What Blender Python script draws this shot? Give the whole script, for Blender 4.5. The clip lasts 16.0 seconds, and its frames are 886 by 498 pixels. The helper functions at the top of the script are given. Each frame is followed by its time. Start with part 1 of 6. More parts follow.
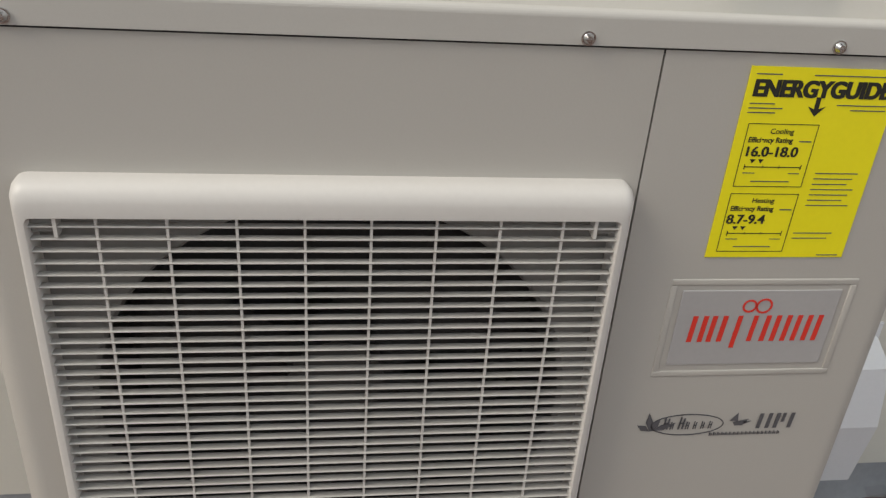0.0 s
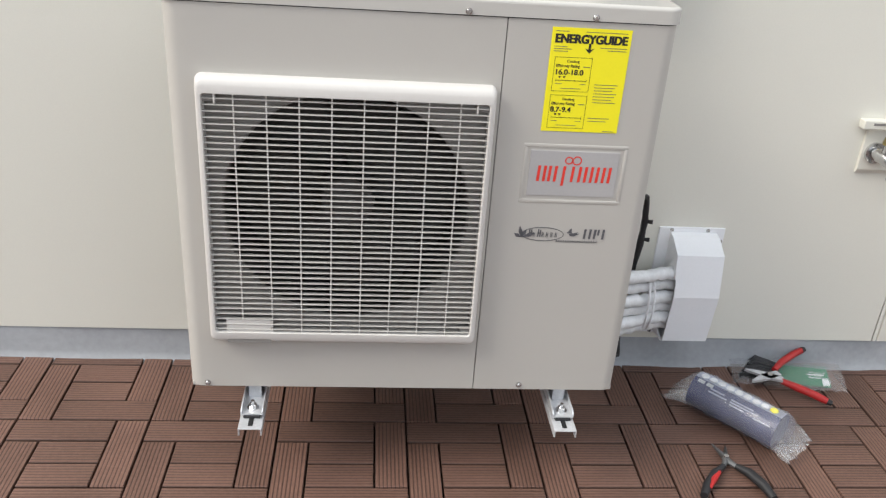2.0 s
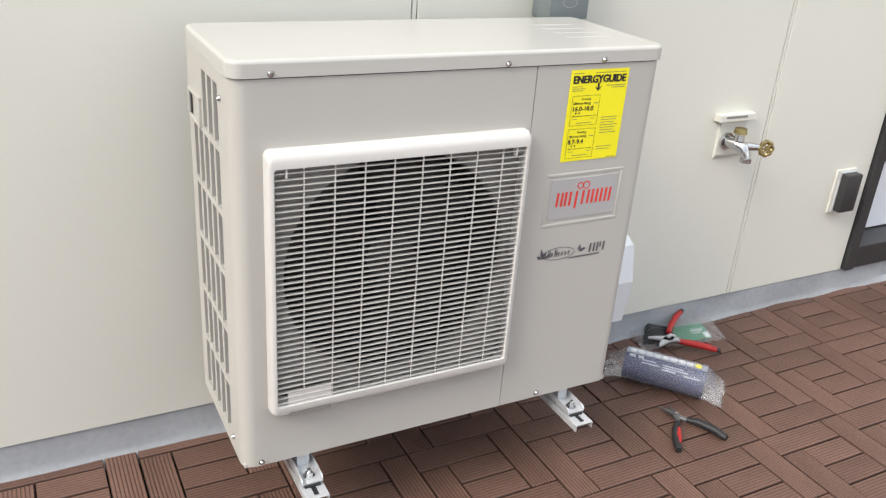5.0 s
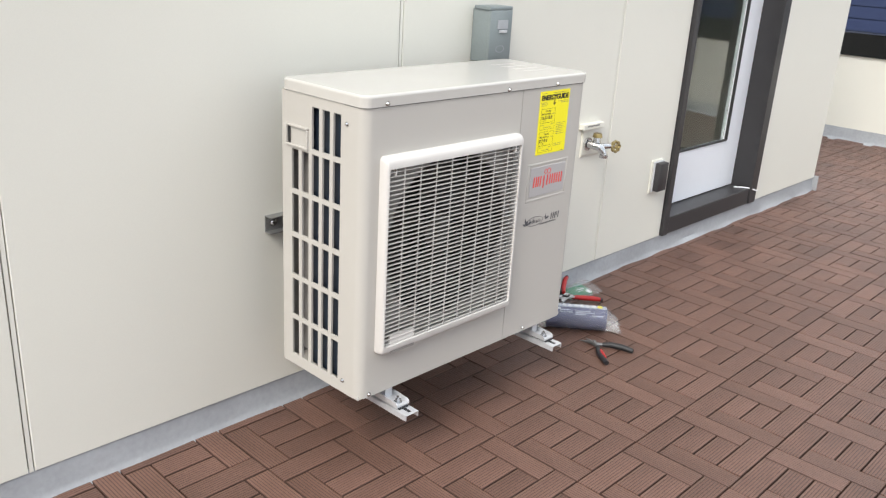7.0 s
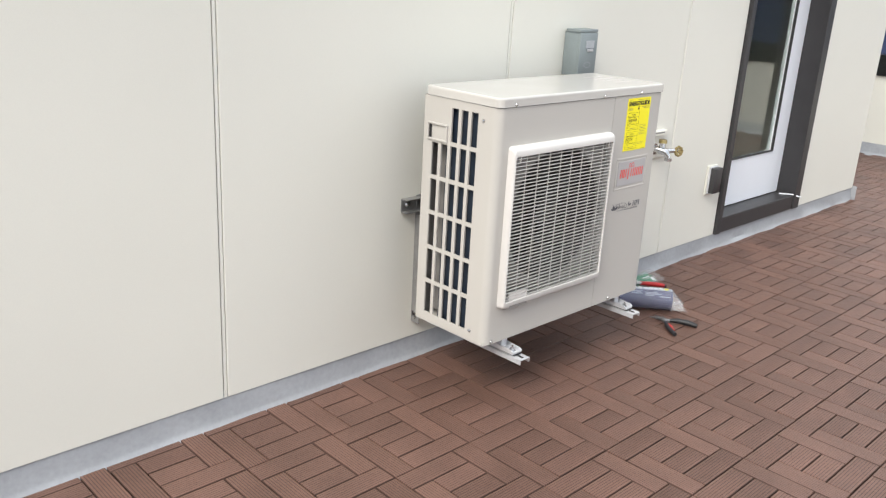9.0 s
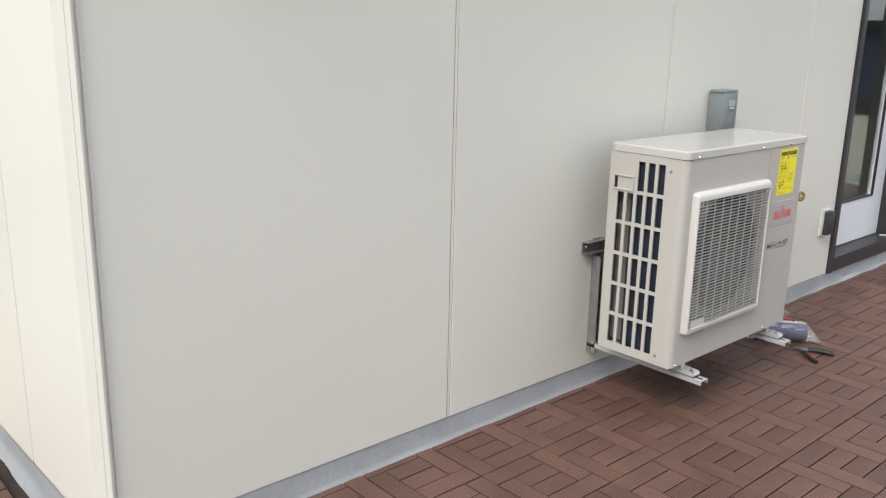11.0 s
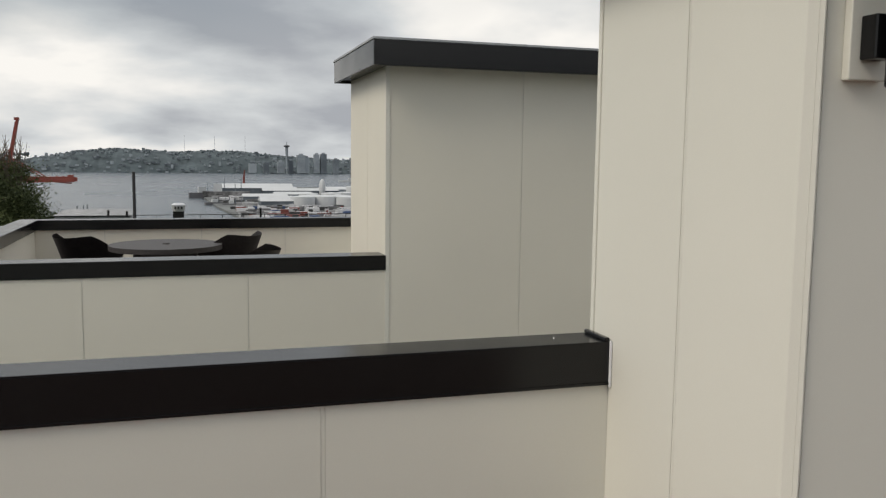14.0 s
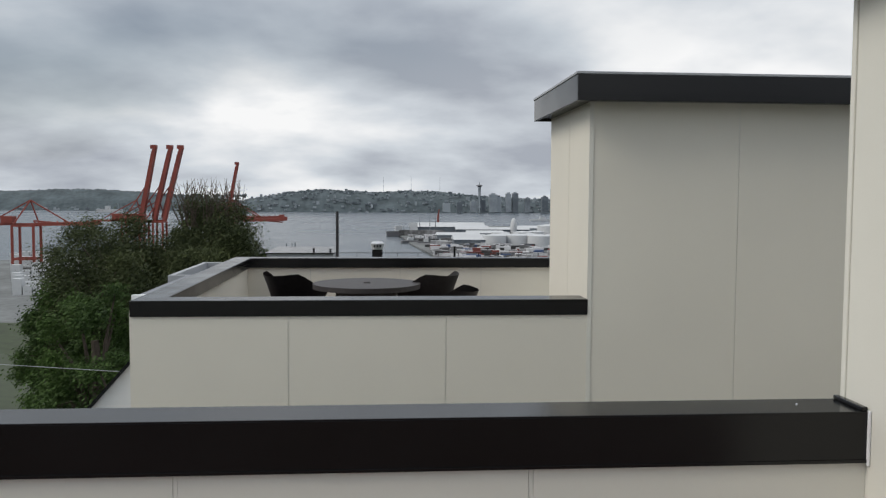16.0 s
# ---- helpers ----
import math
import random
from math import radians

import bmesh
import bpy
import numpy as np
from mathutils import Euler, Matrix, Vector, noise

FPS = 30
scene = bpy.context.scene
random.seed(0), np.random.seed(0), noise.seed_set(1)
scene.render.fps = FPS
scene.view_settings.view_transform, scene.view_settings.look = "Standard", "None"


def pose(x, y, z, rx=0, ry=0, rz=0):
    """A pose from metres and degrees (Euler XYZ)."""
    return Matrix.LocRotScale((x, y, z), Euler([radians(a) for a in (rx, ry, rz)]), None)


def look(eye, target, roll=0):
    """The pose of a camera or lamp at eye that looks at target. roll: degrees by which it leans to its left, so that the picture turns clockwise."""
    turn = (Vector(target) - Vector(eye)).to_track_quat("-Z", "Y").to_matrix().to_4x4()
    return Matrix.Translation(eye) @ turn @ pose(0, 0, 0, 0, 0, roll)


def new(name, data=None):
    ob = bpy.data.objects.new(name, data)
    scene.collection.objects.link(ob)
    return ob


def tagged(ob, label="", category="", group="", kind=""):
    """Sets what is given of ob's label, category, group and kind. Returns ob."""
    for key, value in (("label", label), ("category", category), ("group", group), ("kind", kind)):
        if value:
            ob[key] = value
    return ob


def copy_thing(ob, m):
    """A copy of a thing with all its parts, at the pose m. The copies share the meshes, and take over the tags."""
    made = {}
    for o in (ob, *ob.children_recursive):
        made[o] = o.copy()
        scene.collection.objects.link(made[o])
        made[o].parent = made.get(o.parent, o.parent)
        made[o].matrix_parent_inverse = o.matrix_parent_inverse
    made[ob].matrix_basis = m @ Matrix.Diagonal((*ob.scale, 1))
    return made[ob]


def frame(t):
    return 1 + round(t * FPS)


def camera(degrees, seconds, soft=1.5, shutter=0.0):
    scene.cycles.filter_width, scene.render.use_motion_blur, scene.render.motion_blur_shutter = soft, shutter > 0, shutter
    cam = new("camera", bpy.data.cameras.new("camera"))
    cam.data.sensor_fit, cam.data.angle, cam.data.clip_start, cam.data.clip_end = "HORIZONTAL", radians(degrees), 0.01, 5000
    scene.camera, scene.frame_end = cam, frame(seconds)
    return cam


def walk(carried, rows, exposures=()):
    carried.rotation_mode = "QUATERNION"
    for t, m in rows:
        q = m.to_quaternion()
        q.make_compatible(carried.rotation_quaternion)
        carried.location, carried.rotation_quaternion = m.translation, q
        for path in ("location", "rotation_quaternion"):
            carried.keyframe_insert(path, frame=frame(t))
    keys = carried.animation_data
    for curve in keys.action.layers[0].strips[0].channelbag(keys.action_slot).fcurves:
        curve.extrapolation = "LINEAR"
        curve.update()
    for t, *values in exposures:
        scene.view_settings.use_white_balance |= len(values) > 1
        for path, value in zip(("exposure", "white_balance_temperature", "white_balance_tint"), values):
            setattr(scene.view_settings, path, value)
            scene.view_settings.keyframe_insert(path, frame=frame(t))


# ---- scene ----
cam = camera(55.6, 16.0, soft=1.3)
PATH = [
    (0, (0.309, -0.672, 0.966), (0.583, 1.06, 0.005), 4.4),
    (0.5, (0.315, -0.912, 1.026), (0.559, 0.877, 0.166), 5.1),
    (1, (0.259, -1.221, 1.054), (0.511, 0.59, 0.243), 4.5),
    (1.5, (0.284, -1.371, 1.061), (0.532, 0.426, 0.219), 4.2),
    (2, (0.357, -1.469, 1.062), (0.539, 0.316, 0.179), 4.1),
    (2.5, (0.373, -1.514, 1.085), (0.531, 0.291, 0.239), 3.6),
    (3, (0.292, -1.552, 1.095), (0.522, 0.264, 0.291), 4.0),
    (3.5, (0.161, -1.591, 1.089), (0.463, 0.221, 0.299), 4.5),
    (3.7, (0.119, -1.588, 1.077), (0.43, 0.221, 0.283), 4.8),
    (5.8, (-0.72, -1.225, 1.146), (0.503, 0.131, 0.331), 3.0),
    (6, (-0.827, -1.304, 1.146), (0.439, 0.023, 0.348), 2.8),
    (6.5, (-1.063, -1.462, 1.158), (0.267, -0.164, 0.419), 3.3),
    (7, (-1.295, -1.489, 1.16), (0.078, -0.204, 0.48), 3.4),
    (7.5, (-1.521, -1.504, 1.17), (-0.112, -0.249, 0.507), 3.4),
    (8, (-1.621, -1.585, 1.167), (-0.25, -0.287, 0.508), 3.1),
    (8.2, (-1.666, -1.628, 1.162), (-0.337, -0.287, 0.499), 2.9),
    (10.3, (-2.253, -1.702, 1.206), (-0.894, -0.348, 0.638), 3.6),
    (10.5, (-2.316, -1.701, 1.21), (-0.994, -0.304, 0.66), 3.4),
    (11, (-2.585, -1.599, 1.207), (-1.288, -0.161, 0.705), 1.2),
    (11.5, (-2.814, -1.569, 1.254), (-1.523, -0.102, 0.826), 0.6),
    (12, (-2.959, -1.637, 1.279), (-1.777, -0.06, 0.939), 0.0),
    (12.5, (-3.174, -1.611, 1.359), (-2.106, 0.055, 1.068), -0.8),
    (13, (-3.476, -1.538, 1.388), (-2.559, 0.228, 1.188), -2.1),
    (13.5, (-3.582, -1.537, 1.405), (-2.874, 0.327, 1.252), -1.1),
    (14, (-3.642, -1.549, 1.41), (-3.05, 0.35, 1.199), 0.7),
    (14.5, (-3.675, -1.547, 1.404), (-3.226, 0.374, 1.074), 1.4),
    (15, (-3.682, -1.55, 1.42), (-3.346, 0.407, 1.18), 1.0),
    (15.5, (-3.69, -1.566, 1.434), (-3.45, 0.419, 1.372), 0.0),
    (15.9, (-3.701, -1.545, 1.418), (-3.532, 0.445, 1.313), 0.2),
    (16, (-3.668, -1.27, 1.413), (-3.518, 0.721, 1.29), 0.3),
]
EXPOSURES = [(0, -0.11, 7220, 10), (0.5, -0.24, 7140, 10), (1.0, 0.19, 6840, 10), (1.5, 0.24, 6840, 10), (2.0, 0.59, 6820, 10), (3.5, 0.67, 6820, 10), (6, 0.72, 6770, 10), (7, 0.75, 6740, 10), (10.5, 0.78, 6740, 10), (11.0, 0.39, 6680, 10), (11.5, 0.22, 6740, 10), (12, 0.03, 6650, 10), (12.5, -0.03, 6690, 10), (13, -0.40, 7180, 10), (13.5, -0.51, 6980, 10), (14, -0.45, 7180, 10), (14.5, -0.31, 7040, 10), (15.0, -0.14, 7040, 10), (15.4, -0.38, 6780, 10), (16, -0.45, 6750, 10)]
walk(cam, [(t, look(eye, target, roll)) for t, eye, target, roll in PATH], EXPOSURES)
# ---- world and sun: bright overcast, light strongest from the west (-x) ----
SUN_EL, SUN_AZ = radians(44), radians(254)
world = bpy.data.worlds.new("overcast_sky")
scene.world = world
world.use_nodes = True
wn, wl = world.node_tree.nodes, world.node_tree.links
wn.clear()


def wnode(kind, **kw):
    n = wn.new(kind)
    for k, v in kw.items():
        n.inputs[k].default_value = v
    return n


sky = wn.new("ShaderNodeTexSky")
sky.sky_type, sky.sun_disc, sky.sun_elevation, sky.sun_rotation = "NISHITA", False, SUN_EL, SUN_AZ
blue = wn.new("ShaderNodeMixRGB")
blue.blend_type = "MULTIPLY"
blue.inputs[0].default_value = 1.0
blue.inputs[2].default_value = (0.085, 0.085, 0.085, 1)
wl.new(sky.outputs[0], blue.inputs[1])
tc = wn.new("ShaderNodeTexCoord")
sep = wn.new("ShaderNodeSeparateXYZ")
wl.new(tc.outputs["Generated"], sep.inputs[0])
# cloud layer seen in perspective: direction divided by its height
hgt = wn.new("ShaderNodeMath")
hgt.operation = "MAXIMUM"
hgt.inputs[1].default_value = 0.0
wl.new(sep.outputs["Z"], hgt.inputs[0])
add = wn.new("ShaderNodeMath")
add.operation = "ADD"
add.inputs[1].default_value = 0.27
wl.new(hgt.outputs[0], add.inputs[0])
divs = []
for ax in ("X", "Y"):
    d = wn.new("ShaderNodeMath")
    d.operation = "DIVIDE"
    wl.new(sep.outputs[ax], d.inputs[0])
    wl.new(add.outputs[0], d.inputs[1])
    divs.append(d)
comb = wn.new("ShaderNodeCombineXYZ")
wl.new(divs[0].outputs[0], comb.inputs[0])
wl.new(divs[1].outputs[0], comb.inputs[1])
comb.inputs[2].default_value = 2.6
n1 = wnode("ShaderNodeTexNoise", Scale=1.15, Detail=10.0, Roughness=0.50, Distortion=0.08)
wl.new(comb.outputs[0], n1.inputs["Vector"])
ramp = wn.new("ShaderNodeValToRGB")
ramp.color_ramp.elements[0].position, ramp.color_ramp.elements[0].color = 0.36, (0.42, 0.465, 0.545, 1)
ramp.color_ramp.elements[1].position, ramp.color_ramp.elements[1].color = 0.64, (1.02, 1.05, 1.09, 1)
e = ramp.color_ramp.elements.new(0.5)
e.color = (0.675, 0.74, 0.82, 1)
wl.new(n1.outputs["Fac"], ramp.inputs[0])
# the overcast dome is brightest overhead
zen = wn.new("ShaderNodeMapRange")
zen.inputs["From Min"].default_value, zen.inputs["From Max"].default_value = 0.15, 0.9
zen.inputs["To Min"].default_value, zen.inputs["To Max"].default_value = 1.22, 1.72
wl.new(sep.outputs["Z"], zen.inputs["Value"])
bright = wn.new("ShaderNodeVectorMath")
bright.operation = "SCALE"
wl.new(ramp.outputs[0], bright.inputs[0])
wl.new(zen.outputs[0], bright.inputs["Scale"])
n2 = wnode("ShaderNodeTexNoise", Scale=0.4, Detail=4.0)
wl.new(comb.outputs[0], n2.inputs["Vector"])
cover = wn.new("ShaderNodeMapRange")
cover.inputs["From Min"].default_value, cover.inputs["From Max"].default_value = 0.36, 0.50
cover.inputs["To Min"].default_value, cover.inputs["To Max"].default_value = 0.45, 1.0
wl.new(n2.outputs["Fac"], cover.inputs["Value"])
mixs = wn.new("ShaderNodeMixRGB")
wl.new(cover.outputs[0], mixs.inputs[0])
wl.new(blue.outputs[0], mixs.inputs[1])
wl.new(bright.outputs[0], mixs.inputs[2])
bg = wn.new("ShaderNodeBackground")
bg.inputs["Strength"].default_value = 1.0
wl.new(mixs.outputs[0], bg.inputs[0])
wo = wn.new("ShaderNodeOutputWorld")
wl.new(bg.outputs[0], wo.inputs[0])

sun = new("sun", bpy.data.lights.new("sun", "SUN"))
sun.data.energy, sun.data.angle, sun.data.color = 2.15, radians(28), (1.0, 0.965, 0.91)
sun.matrix_world = look((-18, -5, 18), (0, 0, 0))


# ---- materials ----
def material(name, colour, rough=0.5, metal=0.0, vary=0.08, scale=6.0, grain=180.0, bump=0.05, coord="Object", ior=1.45, coat=0.0, island=0.0, tint=None):
    """A principled surface with variation at two scales: broad stains and fine grain, and a faint relief."""
    m = bpy.data.materials.new(name)
    m.use_nodes = True
    nt = m.node_tree
    p = nt.nodes["Principled BSDF"]
    c = nt.nodes.new("ShaderNodeTexCoord")
    big, fine = nt.nodes.new("ShaderNodeTexNoise"), nt.nodes.new("ShaderNodeTexNoise")
    big.inputs["Scale"].default_value, big.inputs["Detail"].default_value = scale, 5
    fine.inputs["Scale"].default_value, fine.inputs["Detail"].default_value = grain, 3
    for n in (big, fine):
        nt.links.new(c.outputs[coord], n.inputs["Vector"])
    r = nt.nodes.new("ShaderNodeValToRGB")
    dark = [v * (1 - 2.2 * vary) for v in colour]
    lite = [min(1, v * (1 + 1.6 * vary)) for v in (tint or colour)]
    r.color_ramp.elements[0].position, r.color_ramp.elements[0].color = 0.25, (*dark, 1)
    r.color_ramp.elements[1].position, r.color_ramp.elements[1].color = 0.75, (*lite, 1)
    a = nt.nodes.new("ShaderNodeMath")
    a.operation = "MULTIPLY_ADD"
    a.inputs[1].default_value = 0.35
    nt.links.new(fine.outputs["Fac"], a.inputs[0])
    b = nt.nodes.new("ShaderNodeMath")
    b.operation = "MULTIPLY"
    b.inputs[1].default_value = 0.65
    nt.links.new(big.outputs["Fac"], b.inputs[0])
    nt.links.new(b.outputs[0], a.inputs[2])
    last = a.outputs[0]
    if island:
        g = nt.nodes.new("ShaderNodeNewGeometry")
        o = nt.nodes.new("ShaderNodeObjectInfo")
        s = nt.nodes.new("ShaderNodeMath")
        s.operation = "ADD"
        nt.links.new(g.outputs["Random Per Island"], s.inputs[0])
        nt.links.new(o.outputs["Random"], s.inputs[1])
        f = nt.nodes.new("ShaderNodeMath")
        f.operation = "FRACT"
        nt.links.new(s.outputs[0], f.inputs[0])
        k = nt.nodes.new("ShaderNodeMath")
        k.operation = "MULTIPLY_ADD"
        k.inputs[1].default_value = island
        nt.links.new(f.outputs[0], k.inputs[0])
        nt.links.new(last, k.inputs[2])
        h = nt.nodes.new("ShaderNodeMath")
        h.operation = "SUBTRACT"
        h.inputs[1].default_value = island / 2
        nt.links.new(k.outputs[0], h.inputs[0])
        last = h.outputs[0]
    nt.links.new(last, r.inputs[0])
    nt.links.new(r.outputs[0], p.inputs["Base Color"])
    rr = nt.nodes.new("ShaderNodeMapRange")
    rr.inputs["To Min"].default_value, rr.inputs["To Max"].default_value = max(0.02, rough - 0.08), min(1, rough + 0.08)
    nt.links.new(big.outputs["Fac"], rr.inputs["Value"])
    nt.links.new(rr.outputs[0], p.inputs["Roughness"])
    p.inputs["Metallic"].default_value, p.inputs["IOR"].default_value = metal, ior
    p.inputs["Coat Weight"].default_value = coat
    if bump:
        bp = nt.nodes.new("ShaderNodeBump")
        bp.inputs["Strength"].default_value, bp.inputs["Distance"].default_value = bump, 0.002
        nt.links.new(fine.outputs["Fac"], bp.inputs["Height"])
        nt.links.new(bp.outputs[0], p.inputs["Normal"])
    return m


PANEL = material("cream_cement_board", (0.694, 0.680, 0.612), 0.55, vary=0.02, scale=1.1, grain=260, bump=0.06)
NPANEL = material("warm_cement_board", (0.705, 0.672, 0.585), 0.55, vary=0.025, scale=0.9, grain=260, bump=0.06)
BACK = material("joint_shadow_board", (0.60, 0.58, 0.52), 0.8, vary=0.05)
TRIM = material("cream_trim", (0.694, 0.680, 0.612), 0.5, vary=0.02, scale=2)
BLACK = material("black_metal_flashing", (0.005, 0.005, 0.0055), 0.22, vary=0.12, scale=3, grain=90, bump=0.02, ior=1.42)
MEMBRANE = material("grey_roof_membrane", (0.345, 0.36, 0.38), 0.45, vary=0.10, scale=5, grain=60, bump=0.25)
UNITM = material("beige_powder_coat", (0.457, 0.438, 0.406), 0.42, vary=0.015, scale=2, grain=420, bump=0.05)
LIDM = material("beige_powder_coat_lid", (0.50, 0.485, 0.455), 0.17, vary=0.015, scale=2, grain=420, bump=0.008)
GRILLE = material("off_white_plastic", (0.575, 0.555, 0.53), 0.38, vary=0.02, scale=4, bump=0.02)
# grille plastic darkened for the slats: shade between them is in the colour
GRILLE_SLAT = material("slat_plastic_shaded", (0.44, 0.424, 0.40), 0.45, vary=0.04, scale=6, grain=80, bump=0.03)
GRID = material("brown_tile_grid", (0.030, 0.019, 0.015), 0.7, vary=0.2, scale=8)
DARK = material("dark_plastic", (0.012, 0.012, 0.013), 0.6, vary=0.1)
FANM = material("charcoal_plastic", (0.058, 0.054, 0.051), 0.55, vary=0.12, scale=8)
SHROUD = material("grey_shroud", (0.22, 0.21, 0.20), 0.5, vary=0.05)
COIL = material("blue_black_coil", (0.018, 0.028, 0.045), 0.45, metal=0.2, vary=0.2, scale=20, grain=300)
STEEL = material("galvanised_steel", (0.62, 0.63, 0.65), 0.36, metal=0.45, vary=0.10, scale=25, grain=200)
RAILM = material("dull_galvanised_steel", (0.34, 0.34, 0.34), 0.42, metal=0.7, vary=0.12, scale=25, grain=200)
PLIERM = material("dark_tool_steel", (0.22, 0.22, 0.22), 0.36, metal=0.8, vary=0.12, scale=40)
CHROME = material("screw_steel", (0.60, 0.60, 0.60), 0.22, metal=1.0, vary=0.08, scale=60)
BRASS = material("weathered_brass", (0.42, 0.33, 0.15), 0.35, metal=1.0, vary=0.2, scale=60)
GREYBOX = material("grey_enamel", (0.20, 0.232, 0.236), 0.42, vary=0.06, scale=8, bump=0.04)
WHITEPL = material("white_vinyl", (0.80, 0.81, 0.83), 0.40, vary=0.02, scale=6)
WRAP = material("white_pipe_wrap", (0.72, 0.73, 0.74), 0.35, vary=0.08, scale=40, bump=0.3)
DOORW = material("white_door_paint", (0.78, 0.80, 0.84), 0.38, vary=0.02, scale=3)
FRAME = material("dark_bronze_frame", (0.035, 0.034, 0.036), 0.42, vary=0.1, scale=6)
YELLOW = material("yellow_label", (0.88, 0.78, 0.02), 0.45, vary=0.02, scale=10, bump=0)
INK = material("black_ink", (0.02, 0.02, 0.015), 0.6, vary=0.05, bump=0)
REDINK = material("red_print", (0.72, 0.045, 0.03), 0.4, vary=0.04, bump=0)
GREYINK = material("grey_print", (0.10, 0.10, 0.11), 0.45, vary=0.04, bump=0)
BADGE = material("silver_badge", (0.40, 0.39, 0.39), 0.38, metal=0.0, vary=0.03, scale=6, bump=0.02)
RUBBER = material("black_rubber_grip", (0.018, 0.018, 0.02), 0.5, vary=0.1, scale=40, bump=0.15)
REDGRIP = material("red_rubber_grip", (0.42, 0.02, 0.02), 0.4, vary=0.1, scale=40, bump=0.1)
GREENC = material("green_card", (0.01, 0.20, 0.09), 0.45, vary=0.1, scale=20)
NAVYC = material("navy_printed_sleeve", (0.034, 0.040, 0.125), 0.35, vary=0.15, scale=30)
PALEC = material("pale_printed_sleeve", (0.55, 0.58, 0.70), 0.35, vary=0.08, scale=20)
WICKER = material("dark_wicker", (0.040, 0.035, 0.035), 0.55, vary=0.2, scale=30, grain=120, bump=0.5)
NAVYW = material("navy_siding", (0.02, 0.032, 0.085), 0.5, vary=0.1, scale=2)
WHITEW = material("white_siding", (0.72, 0.73, 0.74), 0.55, vary=0.05, scale=1.5)
ROOFG = material("grey_roofing", (0.20, 0.21, 0.23), 0.8, vary=0.15, scale=2)
GRASS = material("dark_grass_ground", (0.045, 0.06, 0.03), 0.9, vary=0.25, scale=0.2, grain=3)
BARK = material("tree_bark", (0.09, 0.07, 0.055), 0.9, vary=0.25, scale=8, grain=40, bump=0.6)
LEAF_A = material("green_leaves", (0.026, 0.060, 0.012), 0.85, vary=0.2, scale=0.4, grain=4, island=0.2, bump=0, tint=(0.060, 0.110, 0.022))
LEAF_B = material("olive_red_leaves", (0.021, 0.039, 0.010), 0.85, vary=0.2, scale=0.3, grain=3, island=0.2, bump=0, tint=(0.053, 0.066, 0.018))
CRANE = material("port_crane_red", (0.24, 0.05, 0.036), 0.55, vary=0.1, scale=0.1, grain=1)
# distance haze is mixed into the hill and far-building colours
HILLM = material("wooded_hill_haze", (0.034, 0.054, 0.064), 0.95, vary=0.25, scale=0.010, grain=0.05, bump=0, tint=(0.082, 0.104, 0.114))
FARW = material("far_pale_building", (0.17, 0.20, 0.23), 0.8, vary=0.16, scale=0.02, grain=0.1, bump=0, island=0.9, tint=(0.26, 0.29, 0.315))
PORTW = material("port_white", (0.52, 0.535, 0.55), 0.6, vary=0.06, scale=0.05, grain=0.5, bump=0)
PORTG = material("port_ground", (0.16, 0.17, 0.17), 0.9, vary=0.3, scale=0.02, grain=0.2, bump=0)
PORTMIX = material("port_clutter", (0.12, 0.12, 0.12), 0.7, vary=0.3, scale=0.03, grain=0.2, bump=0, island=1.0, tint=(0.42, 0.42, 0.43))
PORTRED = material("port_red", (0.20, 0.055, 0.045), 0.7, vary=0.15, scale=0.05, bump=0)
PORTBLUE = material("port_blue", (0.05, 0.085, 0.18), 0.7, vary=0.15, scale=0.05, bump=0)
HULL = material("ship_hull_grey", (0.14, 0.14, 0.15), 0.6, vary=0.1, scale=0.05, bump=0)


def slat_material():
    """Brown composite decking: lengthwise grooves from the piece's own width coordinate."""
    m = material("brown_composite_slat", (0.122, 0.064, 0.046), 0.55, vary=0.10, scale=5, grain=90, bump=0, island=0.22, tint=(0.172, 0.093, 0.070))
    nt = m.node_tree
    p = nt.nodes["Principled BSDF"]
    uv = nt.nodes.new("ShaderNodeUVMap")
    sx = nt.nodes.new("ShaderNodeSeparateXYZ")
    nt.links.new(uv.outputs[0], sx.inputs[0])
    k = nt.nodes.new("ShaderNodeMath")
    k.operation = "MULTIPLY"
    k.inputs[1].default_value = 2 * math.pi / 0.0090
    nt.links.new(sx.outputs["X"], k.inputs[0])
    s = nt.nodes.new("ShaderNodeMath")
    s.operation = "COSINE"
    nt.links.new(k.outputs[0], s.inputs[0])
    mr = nt.nodes.new("ShaderNodeMapRange")
    mr.interpolation_type = "SMOOTHSTEP"
    mr.inputs["From Min"].default_value, mr.inputs["From Max"].default_value = 0.35, 0.85
    mr.inputs["To Min"].default_value, mr.inputs["To Max"].default_value = 1.0, 0.0
    nt.links.new(s.outputs[0], mr.inputs["Value"])
    b = nt.nodes.new("ShaderNodeBump")
    b.inputs["Strength"].default_value, b.inputs["Distance"].default_value = 0.8, 0.002
    nt.links.new(mr.outputs[0], b.inputs["Height"])
    nt.links.new(b.outputs[0], p.inputs["Normal"])
    # the grooves are coloured darker than the ridges between them
    col = p.inputs["Base Color"].links[0].from_socket
    mx = nt.nodes.new("ShaderNodeMixRGB")
    mx.blend_type = "MULTIPLY"
    mx.inputs[0].default_value = 1.0
    dm = nt.nodes.new("ShaderNodeMapRange")
    dm.inputs["To Min"].default_value, dm.inputs["To Max"].default_value = 0.48, 1.0
    nt.links.new(mr.outputs[0], dm.inputs["Value"])
    nt.links.new(col, mx.inputs[1])
    nt.links.new(dm.outputs[0], mx.inputs[2])
    nt.links.new(mx.outputs[0], p.inputs["Base Color"])
    return m


SLAT = slat_material()


